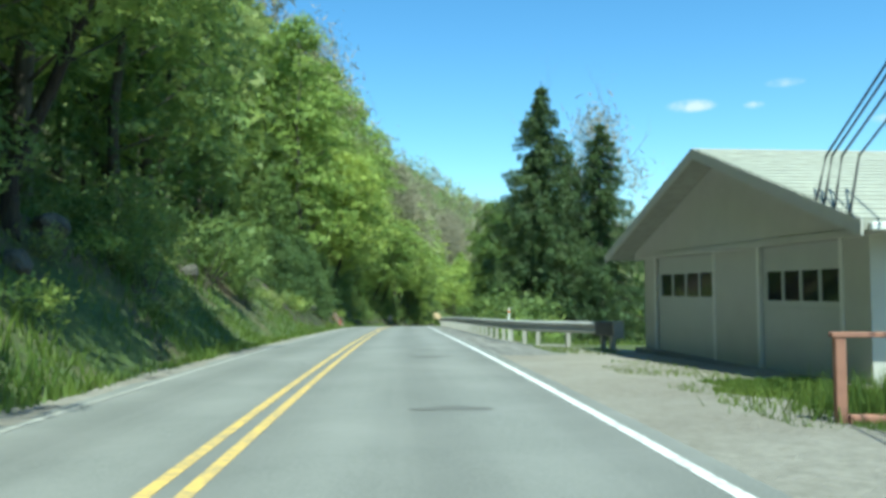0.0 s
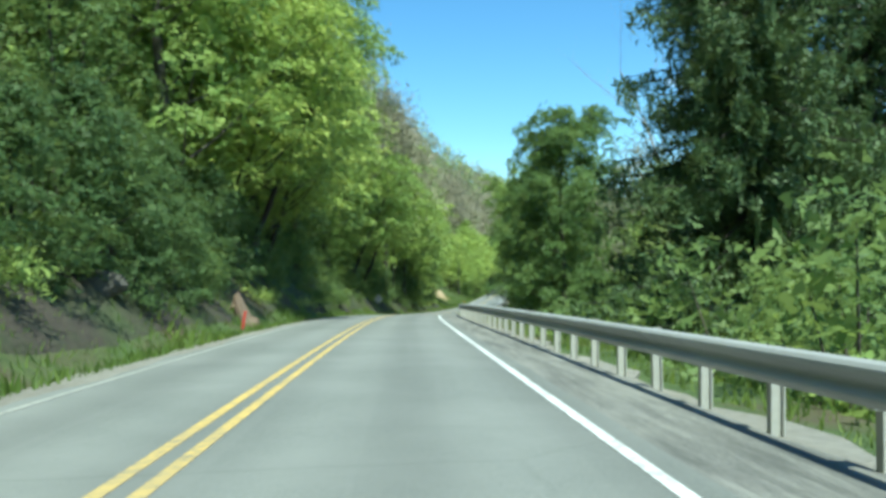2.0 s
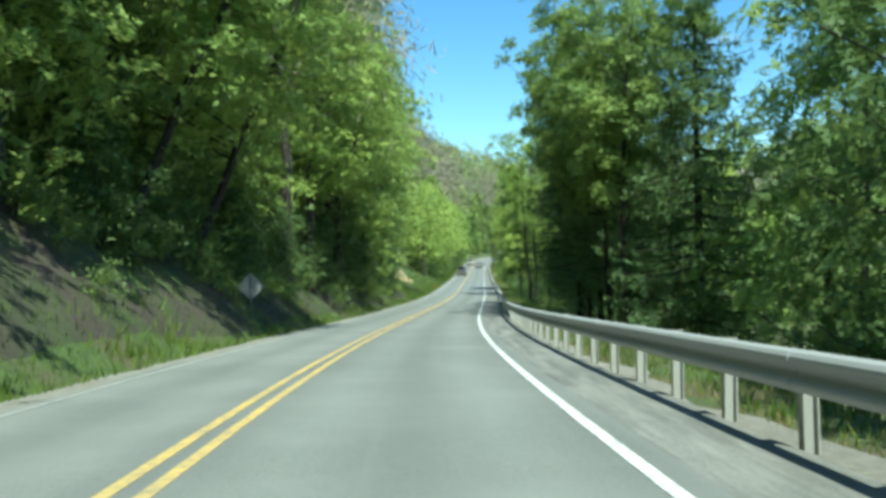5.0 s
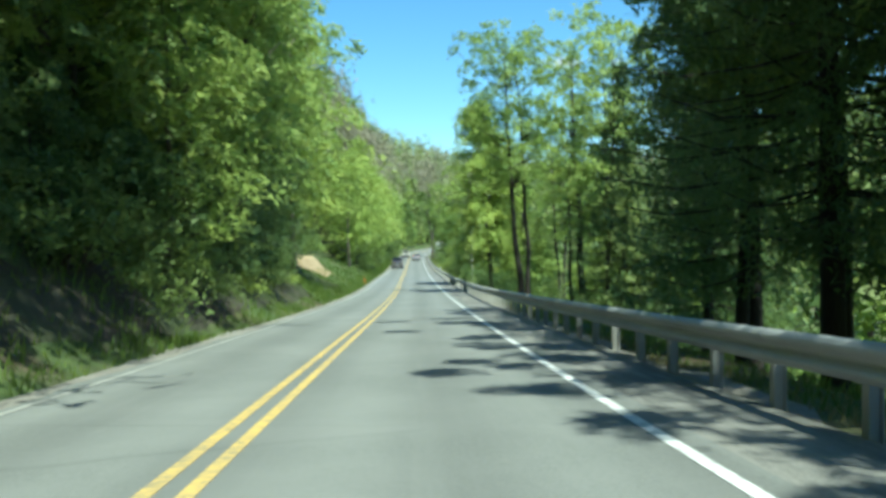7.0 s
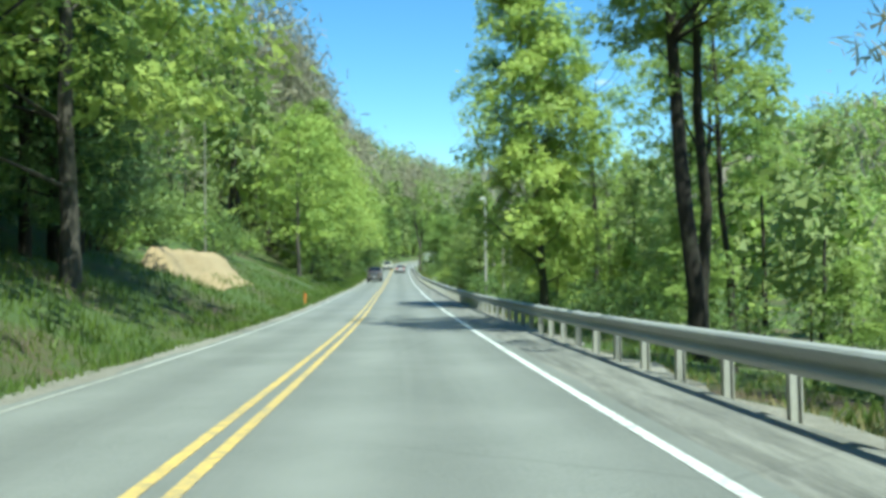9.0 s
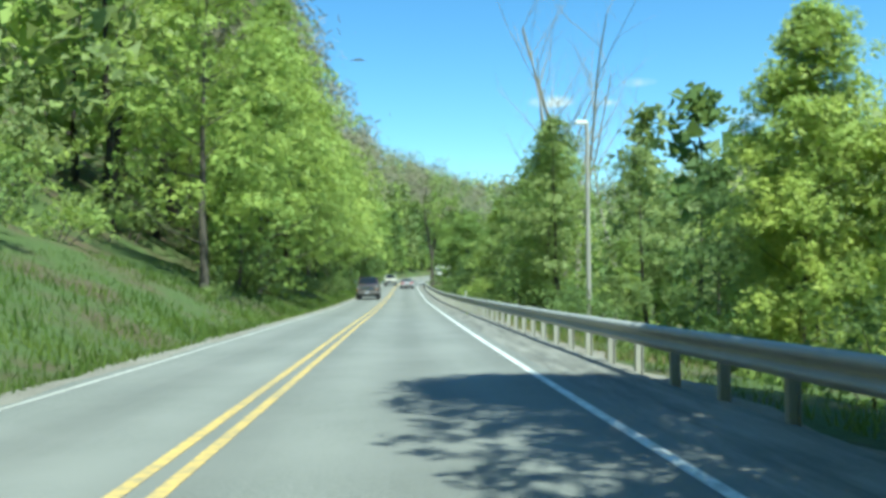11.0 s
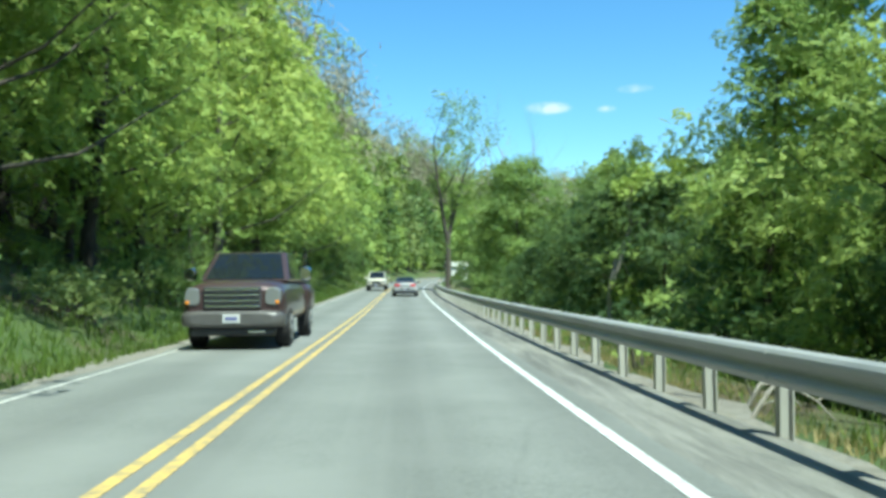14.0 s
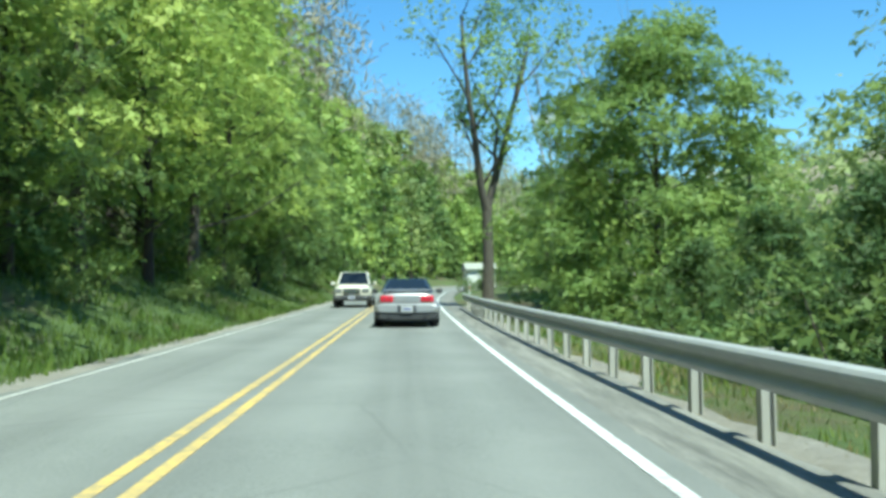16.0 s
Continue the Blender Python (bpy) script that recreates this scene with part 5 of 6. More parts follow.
def wires():
    """Service wires from the garage's fascia up to the pole down the road."""
    base = at(12.6, 7.85, -0.08, radians(3.8))
    for i, (y, off) in enumerate(((-0.6, -0.24), (-0.8, -0.15), (-1.05, 0.0), (-1.4, 0.26))):
        a = np.array(base @ Vector((-0.68, y, 2.32 + (y + 1.65) * 0.333)))
        k, b = on(12.5, 7.88 + off, 3.3), on(-7.0, 5.95 + off * 2.2, 11.3)
        t = np.linspace(0, 1, 20)[:, None]
        p = np.concatenate([[a, a * 0.6 + k * 0.4], k * (1 - t) + b * t - np.array([0, 0, 1.0]) * 0.25 * (t * (1 - t))])
        w = new("service_wire", mesh_of("service_wire", *tube(p, np.full(22, 0.018), 6), M_BLACK))
        tagged(w, "black service wire running from pole to garage roof", "wire", "service wires")


wires()


def pole(s, lat, h, r, mat, label, arm=0.0, arm_up=0.0, turn=0.0, lampy=False):
    t = thing("utility_pole" if arm else "pole", label, "pole", at(s, lat, 0, turn, True))
    part("shaft", mesh_of("shaft", *tube([(0, 0, -0.5), (0, 0, h * 0.5), (0.02 * h * 0.1, 0, h)], [r * 1.15, r, r * 0.8], 10), mat), t)
    if arm:
        part("crossarm", block("crossarm", (-arm / 2, arm / 2, -0.06, 0.06, h - arm_up - 0.12, h - arm_up), mat, 0.01), t)
        for x in (-arm * 0.45, -arm * 0.2, arm * 0.2, arm * 0.45):
            part("insulator", mesh_of("insulator", *tube([(x, 0, h - arm_up), (x, 0, h - arm_up + 0.14)], [0.04, 0.03], 8), M_PLASTICWHITE), t)
    if lampy:
        part("lamp_head", block("lamp_head", (-0.45, 0.03, -0.09, 0.09, h - 0.12, h + 0.05), M_PLASTICWHITE, 0.03), t)
    return t


pole(-7.0, 6.4, 11.7, 0.15, M_POLEWOOD, "weathered wooden utility pole with one crossarm", 2.8, 0.45)
pole(66.0, 25.5, 8.2, 0.11, make_plain("pale_pole_wood", (0.42, 0.40, 0.34), 0.8, 0, 0.2), "pale wooden utility pole with a wide crossarm", 2.8, 0.05)
pole(242.5, 8.6, 9.0, 0.09, make_plain("pale_metal_pole", (0.48, 0.46, 0.42), 0.6, 0.2, 0.2), "slim pale pole with a small lamp head", lampy=True)
pole(230.0, -11.5, 9.0, 0.06, make_plain("grey_pole_wood", (0.24, 0.23, 0.18), 0.8, 0, 0.2), "slim leaning grey wooden pole above the bank")


def delineator(s, lat, h=1.25):
    t = thing("delineator_post", "white plastic marker post with an orange band", "marker post", at(s, lat, -0.02, 0.1), "roadside markers")
    part("stake", block("stake", (-0.03, 0.03, -0.012, 0.012, -0.3, h * 0.84), M_PLASTICWHITE, 0.004), t)
    part("band", block("band", (-0.031, 0.031, -0.013, 0.013, h * 0.84, h * 0.92), M_ORANGE, 0.004), t)
    part("cap", block("cap", (-0.035, 0.035, -0.015, 0.015, h * 0.92, h), M_PLASTICWHITE, 0.004), t)


delineator(33.4, 5.45, 1.12)
stake = new("pale_stake", block("pale_stake", (-0.025, 0.025, -0.015, 0.015, -0.3, 0.95), M_PLASTICWHITE, 0.004))
stake.matrix_basis = at(262.4, 5.1, -0.02, 0.1) @ Matrix.Rotation(0.12, 4, "Y")
tagged(stake, "thin pale leaning stake behind the guardrail", "stake")
delineator(352.0, 4.9, 1.0)
stake = new("survey_stake", block("survey_stake", (-0.03, 0.03, -0.02, 0.02, -0.3, 0.75), M_ORANGE, 0.004))
stake.matrix_basis = at(217.0, -3.55, 0, 0, True)
tagged(stake, "thin orange survey stake in the grass", "stake")
M_REDPAINT = make_plain("red_paint", (0.42, 0.05, 0.035), 0.6, 0, 0.2)
stake = new("marker_stake", block("marker_stake", (-0.045, 0.045, -0.02, 0.02, -0.3, 0.62), M_REDPAINT, 0.004))
stake.matrix_basis = at(66.0, -3.6, 0, 0.2, True) @ Matrix.Rotation(0.16, 4, "Y")
tagged(stake, "red painted marker stake at the road edge", "stake")


def stump(s, lat):
    """A broken tree stump with a split, slanting top and flared roots."""
    rr = np.random.default_rng(3)
    k, rows = 14, [(-0.3, 0.46), (0.0, 0.40), (0.15, 0.30), (0.55, 0.25), (0.9, 0.22)]
    v = []
    for z, r in rows:
        for j in range(k):
            a = 6.283 * j / k
            q = r * (1 + 0.18 * math.sin(3 * a + 1) + rr.uniform(-0.06, 0.06))
            top = 0.22 * math.cos(a) + rr.uniform(-0.07, 0.07) if z == 0.9 else 0
            v.append((q * math.cos(a), q * math.sin(a), z + top))
    v.append((0, 0, 0.72))
    n = len(rows)
    f = [(i * k + j, i * k + (j + 1) % k, (i + 1) * k + (j + 1) % k, (i + 1) * k + j) for i in range(n - 1) for j in range(k)]
    f += [((n - 1) * k + j, (n - 1) * k + (j + 1) % k, n * k) for j in range(k)]
    ob = new("stump", mesh_of("stump", v, f, make_bark("split_wood", (0.11, 0.075, 0.052), (0.27, 0.20, 0.145))))
    ob.matrix_basis = at(s, lat, 0, 0.5, True) @ Matrix.Rotation(radians(-24), 4, "Y")
    tagged(ob, "broken brown tree stump beside the road", "stump")


stump(67.8, -3.85)


def road_sign():
    t = thing("road_sign", "diamond road sign seen from its grey back", "road sign", at(124.0, -4.5, 0, 0.15, True))
    part("post", block("post", (-0.025, 0.025, -0.02, 0.02, -0.4, 1.25), M_POLEWOOD, 0.004), t)
    bm = box(bmesh.new(), -0.33, 0.33, 0.03, 0.036, -0.33, 0.33, 0.0)
    part("plate", bm_mesh("plate", bm, make_plain("sign_back", (0.42, 0.41, 0.38), 0.6, 0.2, 0.25)), t, m=pose(0, 0, 0.86, 0, 45, 0))


road_sign()


def yard_rail():
    t = thing("yard_railing", "short red-brown wooden railing at the forecourt edge", "railing", at(8.2, 5.55, -0.06, radians(-8)))
    part("post", block("post", (-0.05, 0.05, -0.05, 0.05, -0.3, 0.86), M_WOOD, 0.008), t)
    part("post", block("post", (1.9, 2.0, -0.05, 0.05, -0.3, 0.86), M_WOOD, 0.008), t)
    part("top_rail", block("top_rail", (-0.08, 2.1, -0.06, 0.06, 0.86, 0.91), M_WOOD, 0.008), t)
    part("bottom_timber", block("bottom_timber", (0.06, 2.3, -0.08, 0.08, -0.02, 0.12), M_WOOD, 0.015), t)


yard_rail()
rng = np.random.default_rng(44)
n = 2600
px, py = rng.normal(6.7, 0.55, n), rng.normal(8.9, 0.5, n)
base = on(py, px, -0.1)
h = rng.uniform(0.12, 0.55, n)
w = 0.009 + 0.008 * rng.uniform(0, 1, n)
ang = rng.uniform(0, 6.28, n)
side = np.stack([np.cos(ang) * w, np.sin(ang) * w, 0 * w], 1)
tip = base + np.stack([rng.normal(0, 0.25, n) * h, rng.normal(0, 0.25, n) * h, h], 1)
tagged(new("tall_grass_clump", mesh_of("tall_grass_clump", np.stack([base - side, base + side, tip], 1), np.arange(3 * n).reshape(n, 3), M_GRASS)), "clump of tall grass beside the railing", "grass", kind="stuff")

# bare dirt scar on the left slope
sd, ld = np.meshgrid(np.arange(206.5, 226, 0.5), np.arange(-11.0, -6.2, 0.4), indexing="ij")
face = 0.3 + 2.6 * step(-6.9, -9.1, ld) + 0.10 * lumps(sd, ld, 0.7)
inside = 1 - ((sd - 215.3) / 7.2) ** 4 - (np.maximum(np.abs(ld + 8.15) - 0.7, 0) / 0.9) ** 2 + 0.25 * lumps(sd, ld, 1.3)
up = np.where(inside > 0.05, np.maximum(face, ground_up(sd, ld) + 0.07), ground_up(sd, ld) - 0.3)
v, f = strip(sd[:, 0], ld, up)
tagged(new("dirt_bank", mesh_of("dirt_bank", v, f, M_DIRT, True)), "bare tan dirt scar on the grassy slope", "dirt bank", kind="structure")


# tar patches in the lane
M_TAR = make_asphalt("tar_patch", (0.10, 0.104, 0.10), (0.17, 0.175, 0.165), (0.16, 0.165, 0.155), False)
for s0, lat0, w0, l0 in [(19.5, 1.95, 0.42, 0.75), (22.8, 1.9, 0.36, 0.6), (9.6, 1.9, 0.45, 0.4)]:
    ang = np.linspace(0, 2 * np.pi, 15)[:-1]
    rad = 1 + 0.25 * np.sin(ang * 3 + s0) + 0.12 * np.sin(ang * 5)
    v = on(s0 + l0 * rad * np.sin(ang) * 0.5, lat0 + w0 * rad * np.cos(ang), 0.004)
    tagged(new("tar_patch", mesh_of("tar_patch", v, [tuple(range(14))], M_TAR)), "dark tar patch in the worn lane", "road patch", kind="structure")


def rock(seed, s, lat, size):
    bm = bmesh.new()
    bmesh.ops.create_icosphere(bm, subdivisions=3, radius=1)
    rr = np.random.default_rng(seed)
    off = Vector(rr.uniform(-9, 9, 3))
    sx, sy, sz = rr.uniform(0.8, 1.5), rr.uniform(0.7, 1.2), rr.uniform(0.5, 0.9)
    for v in bm.verts:
        q = v.co * (1 + 0.35 * noise.noise(v.co * 1.3 + off) + 0.12 * noise.noise(v.co * 4 + off))
        v.co = Vector((q.x * sx, q.y * sy, q.z * sz))
    ob = new("rock", bm_mesh("rock", bm, M_ROCK))
    ob.matrix_basis = at(s, lat, size * 0.2, rr.uniform(0, 6), True, size)
    tagged(ob, "weathered grey rock half sunk in the bank", "rock", "rocks on the bank")


for i, (s, lat, k) in enumerate([(16, -5.6, 0.35), (20, -6.6, 0.55), (31, -6.2, 0.4), (57, -4.9, 0.5), (58.5, -5.5, 0.4), (66, -5.6, 0.5), (71, -6.3, 0.4), (104, -6.0, 0.35)]):
    rock(i, s, lat, k)


def shed():
    t = thing("shed", "small white-sided shed half hidden behind bushes", "shed", at(392, 6.0, -0.1, 0.2))
    part("body", block("body", (-1.4, 1.4, -1.5, 1.5, -0.6, 2.3), M_PLASTICWHITE, 0.02), t)
    v = [(x, y, z) for x in (-1.6, 1.6) for y, z in ((-1.8, 2.2), (1.8, 2.2), (0, 2.9))]
    part("roof", mesh_of("roof", v, [(0, 1, 2), (3, 4, 5), (0, 1, 4, 3), (1, 2, 5, 4), (2, 0, 3, 5)], M_ROOF), t)
    part("door", block("door", (-0.4, 0.5, -1.54, -1.5, 0.0, 2.0), M_DOORPAINT, 0.01), t)


shed()
for q, lat, k in [(388.5, 4.7, 0.55), (389, 5.7, 0.5), (389, 6.9, 0.75), (388, 8.2, 1.0)]:
    bush(3, q, lat, k)


def fallen_branch(seed, s, lat, size):
    """A pale dead branch that arches out of the weeds, with a few broken side twigs."""
    rr = np.random.default_rng(seed)
    wood = Wood()
    t = np.linspace(0, 1, 7)
    main = np.stack([size * (t - 0.5) * 1.2, size * 0.15 * np.sin(3 * t), size * (0.06 + 0.5 * np.sin(math.pi * t)) + rr.normal(0, 0.02, 7)], 1)
    wood.add(main, np.linspace(0.026, 0.009, 7), 6)
    for i in range(1, 6):
        d = rr.normal(0, 1, 3) * np.array([0.7, 0.4, 0.5]) + np.array([0.1, 0, -0.1])
        wood.add([main[i], main[i] + d * 0.16 * size, main[i] + d * 0.3 * size + rr.normal(0, 0.03, 3)], [0.013, 0.009, 0.004], 5)
    ob = new("fallen_branch", wood.mesh("fallen_branch", M_PALEBARK))
    ob.matrix_basis = at(s, lat, -0.02, rr.uniform(-0.5, 0.5), True)
    tagged(ob, "pale dead branch arching out of the weeds behind the posts", "branch", "dead branches")


for i, (s, lat, k) in enumerate([(274.0, 5.15, 0.7), (275.2, 5.5, 0.55), (271.8, 5.6, 0.5), (268.5, 6.0, 0.9)]):
    fallen_branch(60 + i, s, lat, k)
SPRIG = [shrub(230 + i, (0.75, 0.5)[i], 0.22, 46, 0.13, M_NEAR["lime"]) for i in range(2)]
for i, (s, lat, k) in enumerate([(253.0, 4.95, 1.25), (254.2, 5.1, 0.9), (246.3, 5.0, 0.9), (259.4, 5.1, 1.0), (266.2, 5.0, 0.8), (279.5, 5.2, 1.0), (72.0, 4.95, 0.8), (60.5, 5.2, 1.1), (93, 5.1, 0.9)]):
    plant("weed_sprig", SPRIG[i % 2], "single leafy weed sprouting beside a guardrail post", "weed", at(s, lat, -0.04, i, True, k), "weeds by the guardrail", ("stem", "leaves"))


# ---- vehicles ----
def car_paint(name, colour, metal=0.3):
    m, nt, b = material(name, 0.35, metal)
    co = obj_co(nt)
    c = mix(nt, noise_tex(nt, co, 3.0, 4), colour, tuple(x * 0.88 for x in colour))
    nt.links.new(c, b.inputs["Base Color"])
    b.inputs["Coat Weight"].default_value = 0.6
    b.inputs["Coat Roughness"].default_value = 0.08
    return m


M_SILVER, M_CREAM, M_MAROON = car_paint("silver_paint", (0.40, 0.405, 0.42), 0.45), car_paint("white_car_paint", (0.70, 0.67, 0.56), 0.0), car_paint("dark_maroon_paint", (0.075, 0.047, 0.05), 0.3)
M_SOFTTOP = car_paint("dark_blue_roof_paint", (0.03, 0.045, 0.075), 0.2)
M_TRIMDARK = make_plain("dark_plastic_trim", (0.045, 0.046, 0.05), 0.6, 0, 0.2)
M_CHROME = make_plain("bright_chrome", (0.72, 0.73, 0.74), 0.15, 1.0, 0.05)
M_REDLAMP = make_plain("red_lamp_lens", (0.55, 0.02, 0.045), 0.2, 0, 0.1)
M_CLEARLAMP = make_plain("clear_lamp_lens", (0.22, 0.23, 0.23), 0.12, 0.2, 0.08)
M_AMBER = make_plain("amber_lens", (0.7, 0.25, 0.03), 0.2, 0, 0.1)
M_BUMPER = make_plain("dark_grey_bumper", (0.13, 0.125, 0.125), 0.4, 0.3, 0.15)
M_PLATE = make_plain("pale_plate", (0.52, 0.53, 0.53), 0.5, 0, 0.05)
M_PLATEBAR = make_plain("plate_bar", (0.12, 0.13, 0.3), 0.5, 0, 0.05)


def loft(name, stations, mat, square=0.45, k=16):
    """A body skin through stations (y, z low, z high, half width low, half width high)."""
    v = []
    for y, z0, z1, w0, w1 in stations:
        h = z1 - z0
        ring = []
        for i in range(k):
            a = 2 * math.pi * (i + 0.5) / k
            cx, cz = math.cos(a), math.sin(a)
            e = square
            x, z = math.copysign(abs(cx) ** e, cx), math.copysign(abs(cz) ** e, cz)
            t = (z + 1) / 2
            ring.append((x * (w0 * (1 - t) + w1 * t), y, z0 + h * t))
        v += ring
    n = len(stations)
    f = [(i * k + j, i * k + (j + 1) % k, (i + 1) * k + (j + 1) % k, (i + 1) * k + j) for i in range(n - 1) for j in range(k)]
    f += [tuple(range(k))[::-1], tuple(range((n - 1) * k, n * k))]
    me = mesh_of(name, v, f, mat)
    bm = bmesh.new()
    bm.from_mesh(me)
    bmesh.ops.recalc_face_normals(bm, faces=bm.faces)
    me = bm_mesh(name, bm, mat)
    me.polygons.foreach_set("use_smooth", np.array([len(p.vertices) == 4 for p in me.polygons]))
    return me


def wheel(t, x, y, r, w):
    s = 1 if x > 0 else -1
    bm = bmesh.new()
    bmesh.ops.create_cone(bm, cap_ends=True, segments=28, radius1=r, radius2=r, depth=w)
    bmesh.ops.bevel(bm, geom=[e for e in bm.edges if abs(e.verts[0].co.z - e.verts[1].co.z) < 1e-5], offset=0.035, segments=2, affect="EDGES")
    tyre = part("tyre", bm_mesh("tyre", bm, M_BLACK), t, m=pose(x, y, r, 0, 90, 0))
    bm = bmesh.new()
    bmesh.ops.create_cone(bm, cap_ends=True, segments=24, radius1=r * 0.62, radius2=r * 0.55, depth=0.03)
    for i in range(6):      # dark slots between the spokes, and the hub cap
        a = i * math.pi / 3
        v = [(q * r * math.cos(a + d), q * r * math.sin(a + d), z) for z in (0.0, s * 0.019) for q, d in ((0.2, -0.2), (0.5, -0.26), (0.5, 0.26), (0.2, 0.2))]
        vs = [bm.verts.new(p) for p in v]
        slot = [bm.faces.new([vs[j] for j in f]) for f in ((0, 1, 2, 3), (4, 5, 6, 7), (0, 1, 5, 4), (1, 2, 6, 5), (2, 3, 7, 6), (3, 0, 4, 7))]
        for f in slot:
            f.material_index = 1
    me = bm_mesh("rim", bm, M_STEEL)
    me.materials.append(M_BLACK)
    part("rim", me, tyre, m=pose(0, 0, s * (w / 2 + 0.006)))


def pane(name, corners, mat, parent, thick=0.012):
    """A flat pane through four corners with a little thickness."""
    c = np.array(corners, float)
    nrm = np.cross(c[1] - c[0], c[3] - c[0])
    nrm /= np.linalg.norm(nrm)
    v = np.concatenate([c - nrm * thick, c + nrm * thick])
    return part(name, mesh_of(name, v, [(3, 2, 1, 0), (4, 5, 6, 7), (0, 1, 5, 4), (1, 2, 6, 5), (2, 3, 7, 6), (3, 0, 4, 7)], mat), parent)


def cabin(t, y0, y1, yt0, yt1, zb, zt, wb, wt, roofmat, name="cabin"):
    """Roof and pillars over the belt line, with glass set between them. y0 is the rear."""
    B = [(-wb, y0, zb), (wb, y0, zb), (wb, y1, zb), (-wb, y1, zb)]
    T = [(-wt, yt0, zt), (wt, yt0, zt), (wt, yt1, zt), (-wt, yt1, zt)]
    me = mesh_of(name, B + T, [(3, 2, 1, 0), (4, 5, 6, 7), (0, 1, 5, 4), (1, 2, 6, 5), (2, 3, 7, 6), (3, 0, 4, 7)], roofmat)
    bm = bmesh.new()
    bm.from_mesh(me)
    bmesh.ops.recalc_face_normals(bm, faces=bm.faces)
    bmesh.ops.bevel(bm, geom=list(bm.edges), offset=0.07, segments=3, affect="EDGES", profile=0.6)
    part(name, bm_mesh(name, bm, roofmat), t)

    def inset(a, b, c, d, m=0.08, push=0.006):
        q = np.array([a, b, c, d], float)
        ctr = q.mean(0)
        q = q + (ctr - q) * m * 1.6
        nrm = np.cross(q[1] - q[0], q[3] - q[0])
        nrm /= np.linalg.norm(nrm)
        mid = (np.array(B).mean(0) + np.array(T).mean(0)) / 2
        if np.dot(nrm, ctr - mid) < 0:
            nrm = -nrm
        return q + nrm * push
    pane("rear_window", inset(B[0], B[1], T[1], T[0]), M_GLASS, t)
    pane("windscreen", inset(B[2], B[3], T[3], T[2]), M_GLASS, t)
    pane("side_window", inset(B[1], B[2], T[2], T[1]), M_GLASS, t)
    pane("side_window", inset(B[3], B[0], T[0], T[3]), M_GLASS, t)


def plate(t, y, z, s):
    p = part("licence_plate", block("licence_plate", (-0.16, 0.16, y - 0.012, y + 0.012, z - 0.08, z + 0.08), M_PLATE, 0.004), t, "pale licence plate with plain bars")
    part("plate_bar", block("plate_bar", (-0.11, 0.11, y + s * 0.016 - 0.003, y + s * 0.016 + 0.003, z - 0.03, z + 0.03), M_PLATEBAR, 0), p)


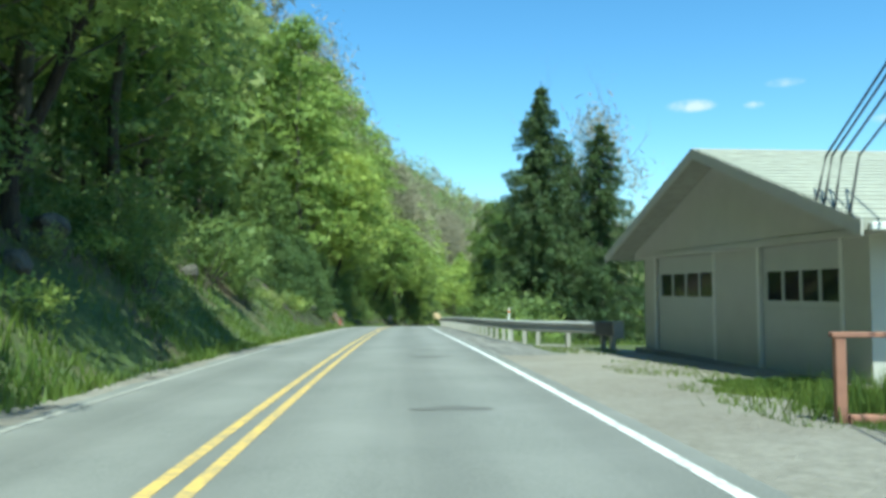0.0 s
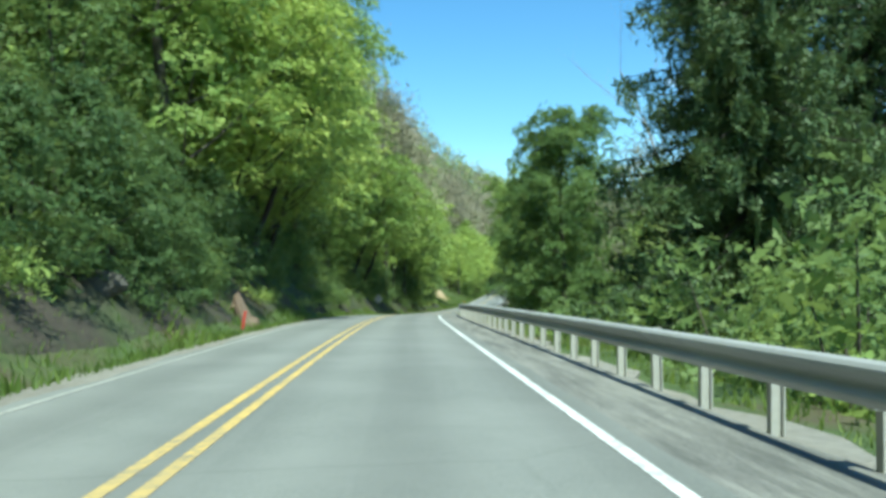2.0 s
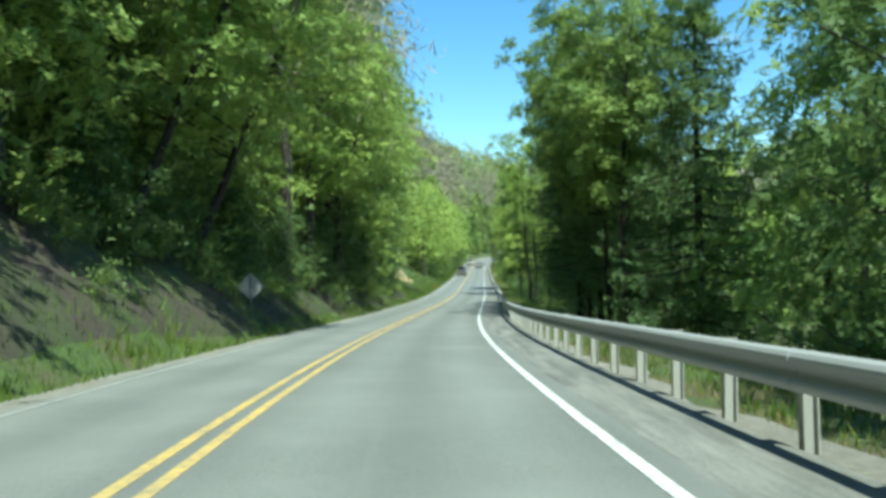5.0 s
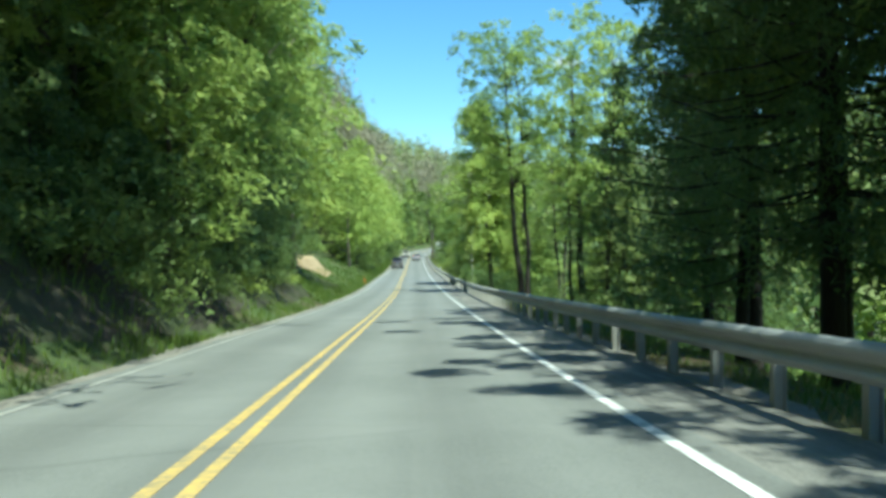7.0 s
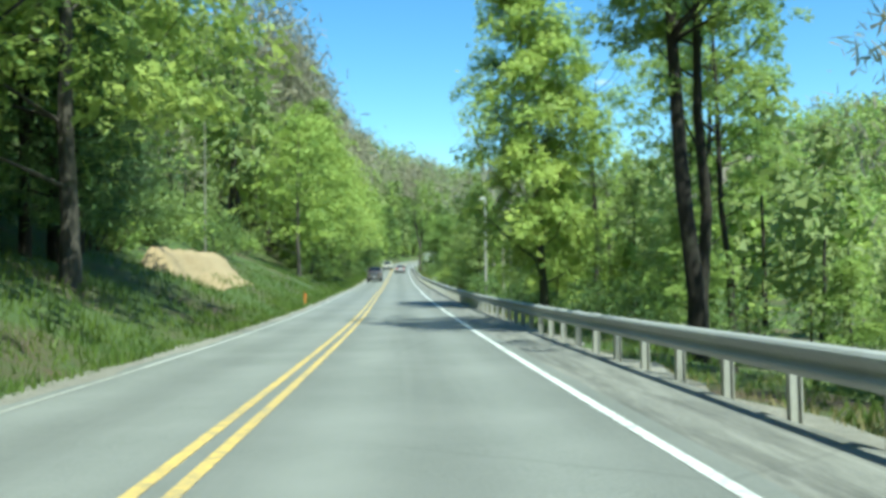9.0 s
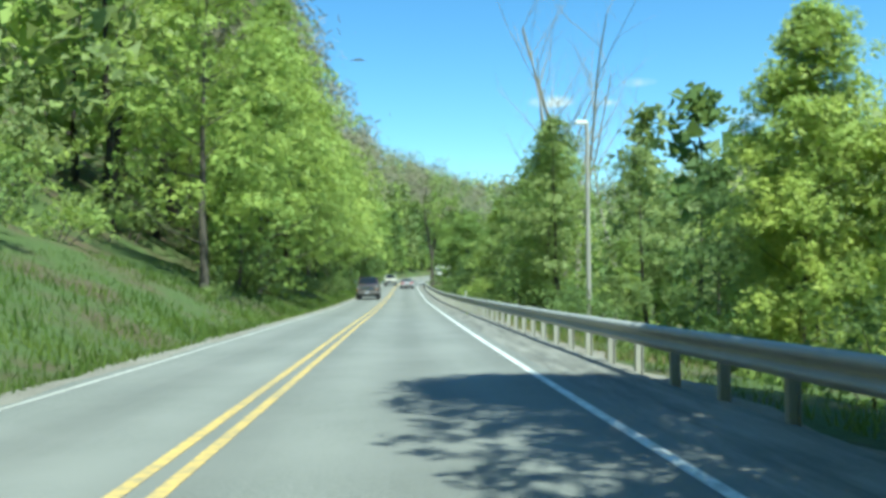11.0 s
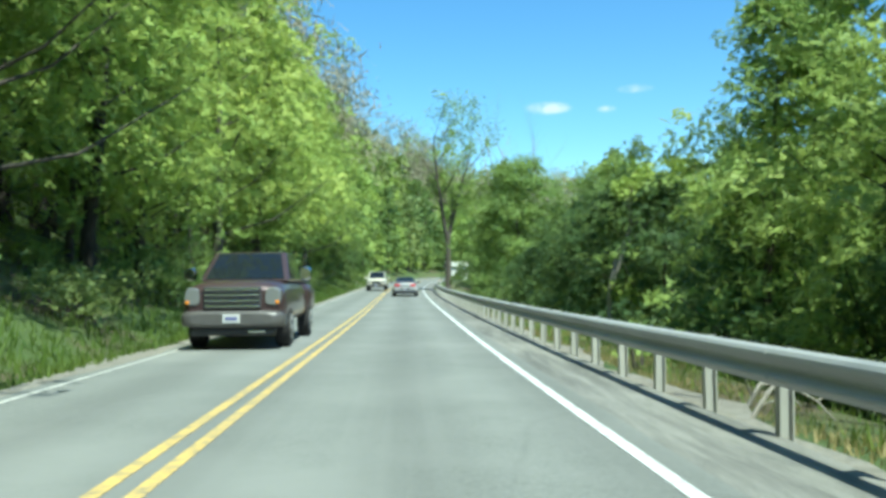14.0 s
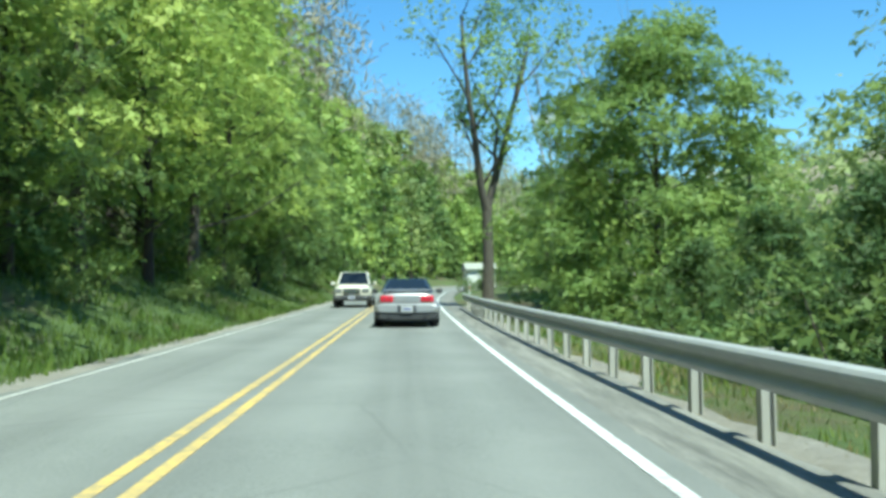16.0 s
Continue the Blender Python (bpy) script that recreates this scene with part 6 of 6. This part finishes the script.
def coupe(m):
    """A silver coupe, its rear at y = 0."""
    t = thing("coupe", "silver two-door coupe with a dark roof and red tail lamps", "car", m)
    part("body", loft("body", [(-0.02, 0.44, 0.86, 0.70, 0.68), (0.02, 0.34, 0.96, 0.84, 0.78), (0.12, 0.26, 1.01, 0.91, 0.80), (0.5, 0.21, 1.02, 0.935, 0.80), (1.1, 0.2, 1.01, 0.94, 0.82), (2.3, 0.2, 0.98, 0.93, 0.86),
                               (3.3, 0.2, 0.98, 0.93, 0.84), (4.3, 0.22, 0.92, 0.92, 0.80), (4.65, 0.28, 0.84, 0.86, 0.72), (4.77, 0.4, 0.72, 0.76, 0.66)], M_SILVER, 0.56, 28), t)
    cabin(t, 0.50, 3.25, 1.45, 2.4, 0.97, 1.40, 0.76, 0.56, M_SOFTTOP, "roof")
    part("spoiler", loft("spoiler", [(0.0, 1.035, 1.06, 0.70, 0.68), (0.08, 1.03, 1.075, 0.73, 0.70), (0.2, 1.035, 1.07, 0.70, 0.68)], M_SILVER, 0.5), t)
    for x in (-0.55, 0.55):
        part("spoiler_foot", block("spoiler_foot", (x - 0.04, x + 0.04, 0.05, 0.18, 0.97, 1.04), M_SILVER, 0.01), t)
    part("rear_panel", block("rear_panel", (-0.36, 0.36, -0.035, 0.04, 0.69, 0.92), M_SILVER, 0.03), t)
    part("plate_recess", block("plate_recess", (-0.27, 0.27, -0.072, 0.0, 0.44, 0.63), M_TRIMDARK, 0.02), t, "dark recess round the plate")
    part("badge", mesh_of("badge", *tube([(0, -0.05, 0.81), (0, -0.03, 0.81)], [0.07, 0.07], 20), M_CHROME), t)
    for x in (-0.56, 0.56):
        lamp_ = part("tail_lamp", block("tail_lamp", (x - 0.19, x + 0.19, -0.04, 0.10, 0.70, 0.90), M_REDLAMP, 0.045), t, "red tail lamp")
        for dx in (-0.065, 0.065):
            part("lamp_divider", block("lamp_divider", (x + dx - 0.008, x + dx + 0.008, -0.047, 0.0, 0.72, 0.88), M_TRIMDARK, 0), lamp_)
    part("bumper", loft("bumper", [(-0.06, 0.44, 0.64, 0.80, 0.80), (0.0, 0.41, 0.67, 0.90, 0.90), (0.3, 0.40, 0.67, 0.945, 0.945)], M_SILVER, 0.4, 24), t)
    part("valance", loft("valance", [(-0.02, 0.24, 0.40, 0.74, 0.80), (0.04, 0.2, 0.43, 0.84, 0.88), (0.35, 0.2, 0.42, 0.88, 0.92)], M_TRIMDARK, 0.4, 24), t)
    for x in (-0.5, 0.5):
        part("exhaust_tip", mesh_of("exhaust_tip", *tube([(x, -0.07, 0.30), (x, 0.15, 0.30)], [0.045, 0.045], 14), M_CHROME), t)
    plate(t, -0.08, 0.52, -1)
    for x in (-1.0, 1.0):
        part("mirror", block("mirror", (x - 0.1, x + 0.1, 2.75, 2.88, 0.98, 1.12), M_TRIMDARK, 0.03), t)
    for x in (-0.80, 0.80):
        for y in (0.95, 3.70):
            wheel(t, x, y, 0.34, 0.25)
    return t


def suv(m):
    """A white sport utility; its front at y = 0, its rear towards -y."""
    t = thing("suv", "white sport utility vehicle with a dark grille", "car", m)
    part("body", loft("body", [(0.0, 0.45, 0.95, 0.78, 0.76), (-0.12, 0.36, 1.06, 0.92, 0.86), (-1.2, 0.32, 1.14, 0.95, 0.90), (-2.6, 0.32, 1.15, 0.95, 0.90), (-4.2, 0.34, 1.15, 0.95, 0.88), (-4.75, 0.42, 1.08, 0.9, 0.84)], M_CREAM), t)
    cabin(t, -4.7, -1.15, -4.3, -1.95, 1.12, 1.80, 0.86, 0.70, M_CREAM, "cabin")
    g = part("grille", block("grille", (-0.42, 0.42, -0.02, 0.04, 0.66, 0.94), M_TRIMDARK, 0.02), t)
    for z in (0.74, 0.80, 0.86):
        part("grille_bar", block("grille_bar", (-0.40, 0.40, 0.036, 0.05, z - 0.012, z + 0.012), M_CHROME, 0.004), g)
    for x in (-0.66, 0.66):
        part("headlamp", block("headlamp", (x - 0.18, x + 0.18, -0.08, 0.03, 0.72, 0.94), M_CLEARLAMP, 0.04), t)
        part("fog_lamp", block("fog_lamp", (x - 0.08, x + 0.08, -0.05, 0.07, 0.46, 0.54), M_CLEARLAMP, 0.02), t)
        part("mirror", block("mirror", (x * 1.58 - 0.1, x * 1.58 + 0.1, -1.5, -1.38, 1.12, 1.30), M_CREAM, 0.03), t)
    part("bumper", block("bumper", (-0.92, 0.92, -0.2, 0.05, 0.36, 0.62), M_TRIMDARK, 0.06), t)
    for x in (-0.55, 0.55):
        part("roof_rail", block("roof_rail", (x - 0.025, x + 0.025, -4.1, -2.1, 1.83, 1.87), M_TRIMDARK, 0.01), t)
    plate(t, 0.06, 0.5, 1)
    for x in (-0.82, 0.82):
        for y in (-0.95, -3.75):
            wheel(t, x, y, 0.38, 0.25)
    return t


def pickup(m):
    """A dark pickup; its front at y = 0, its bed towards -y."""
    t = thing("pickup_truck", "dark maroon pickup truck with a chrome barred grille", "truck", m)
    part("body", loft("body", [(0.0, 0.55, 1.14, 0.82, 0.80), (-0.1, 0.48, 1.27, 0.96, 0.90), (-0.7, 0.45, 1.33, 0.985, 0.91), (-1.3, 0.45, 1.36, 0.99, 0.93), (-3.4, 0.45, 1.36, 0.99, 0.94), (-3.5, 0.45, 1.35, 0.98, 0.94)], M_MAROON), t)
    bed = part("bed", loft("bed", [(-3.54, 0.5, 1.34, 0.98, 0.95), (-5.7, 0.5, 1.34, 0.98, 0.95), (-5.8, 0.55, 1.32, 0.94, 0.92)], M_MAROON), t)
    part("bed_cover", block("bed_cover", (-0.85, 0.85, -5.7, -3.6, 1.31, 1.36), M_TRIMDARK, 0.02), bed)
    cabin(t, -3.45, -1.25, -3.2, -2.0, 1.31, 1.93, 0.91, 0.74, M_MAROON, "cab")
    g = part("grille", block("grille", (-0.54, 0.54, -0.03, 0.05, 0.78, 1.20), M_TRIMDARK, 0.025), t)
    for z in (0.83, 0.935, 1.04, 1.145):
        part("grille_bar", block("grille_bar", (-0.51, 0.51, 0.04, 0.085, z - 0.02, z + 0.02), M_CHROME, 0.012), g)
    part("badge", mesh_of("badge", *tube([(0, 0.06, 0.99), (0, 0.10, 0.99)], [0.06, 0.055], 18), M_CHROME), g)
    for x in (-0.75, 0.75):
        s_ = 1 if x > 0 else -1
        lm = part("headlamp", loft("headlamp", [(-0.34, 0.90, 1.16, 0.09, 0.07), (-0.10, 0.84, 1.19, 0.17, 0.15), (0.03, 0.86, 1.16, 0.14, 0.12)], M_CLEARLAMP, 0.6, 20), t, m=pose(x, 0, 0))
        part("turn_signal", block("turn_signal", (s_ * 0.09 - 0.04, s_ * 0.09 + 0.04, -0.02, 0.035, 0.87, 0.94), M_AMBER, 0.015), lm, "amber turn signal")
        part("mirror", loft("mirror", [(-1.72, 1.36, 1.58, 0.10, 0.09), (-1.64, 1.33, 1.61, 0.14, 0.12), (-1.56, 1.36, 1.58, 0.11, 0.10)], M_CHROME, 0.6), t, m=pose(x * 1.58, 0, 0))
        part("fog_lamp", mesh_of("fog_lamp", *tube([(x * 0.72, 0.05, 0.50), (x * 0.72, 0.125, 0.50)], [0.055, 0.05], 14), M_CLEARLAMP), t)
    part("bumper", loft("bumper", [(-0.35, 0.40, 0.70, 0.99, 0.99), (-0.02, 0.42, 0.76, 0.97, 0.96), (0.09, 0.45, 0.73, 0.86, 0.85), (0.115, 0.49, 0.69, 0.74, 0.74)], M_BUMPER, 0.42, 24), t, "dark grey bumper")
    part("air_dam", block("air_dam", (-0.80, 0.80, -0.2, -0.02, 0.27, 0.42), M_TRIMDARK, 0.04), t)
    part("skid_bar", block("skid_bar", (-0.62, -0.3, -0.02, 0.03, 0.33, 0.37), M_CHROME, 0.008), t)
    plate(t, 0.13, 0.60, 1)
    for x in (-0.84, 0.84):
        for y in (-1.0, -4.55):
            wheel(t, x, y, 0.40, 0.27)
    return t


coupe(at(328.4, 1.65, 0.004))
suv(at(346.5, -1.15, 0.004, math.pi))
pickup(at(282.6, -1.66, 0.004, math.pi))
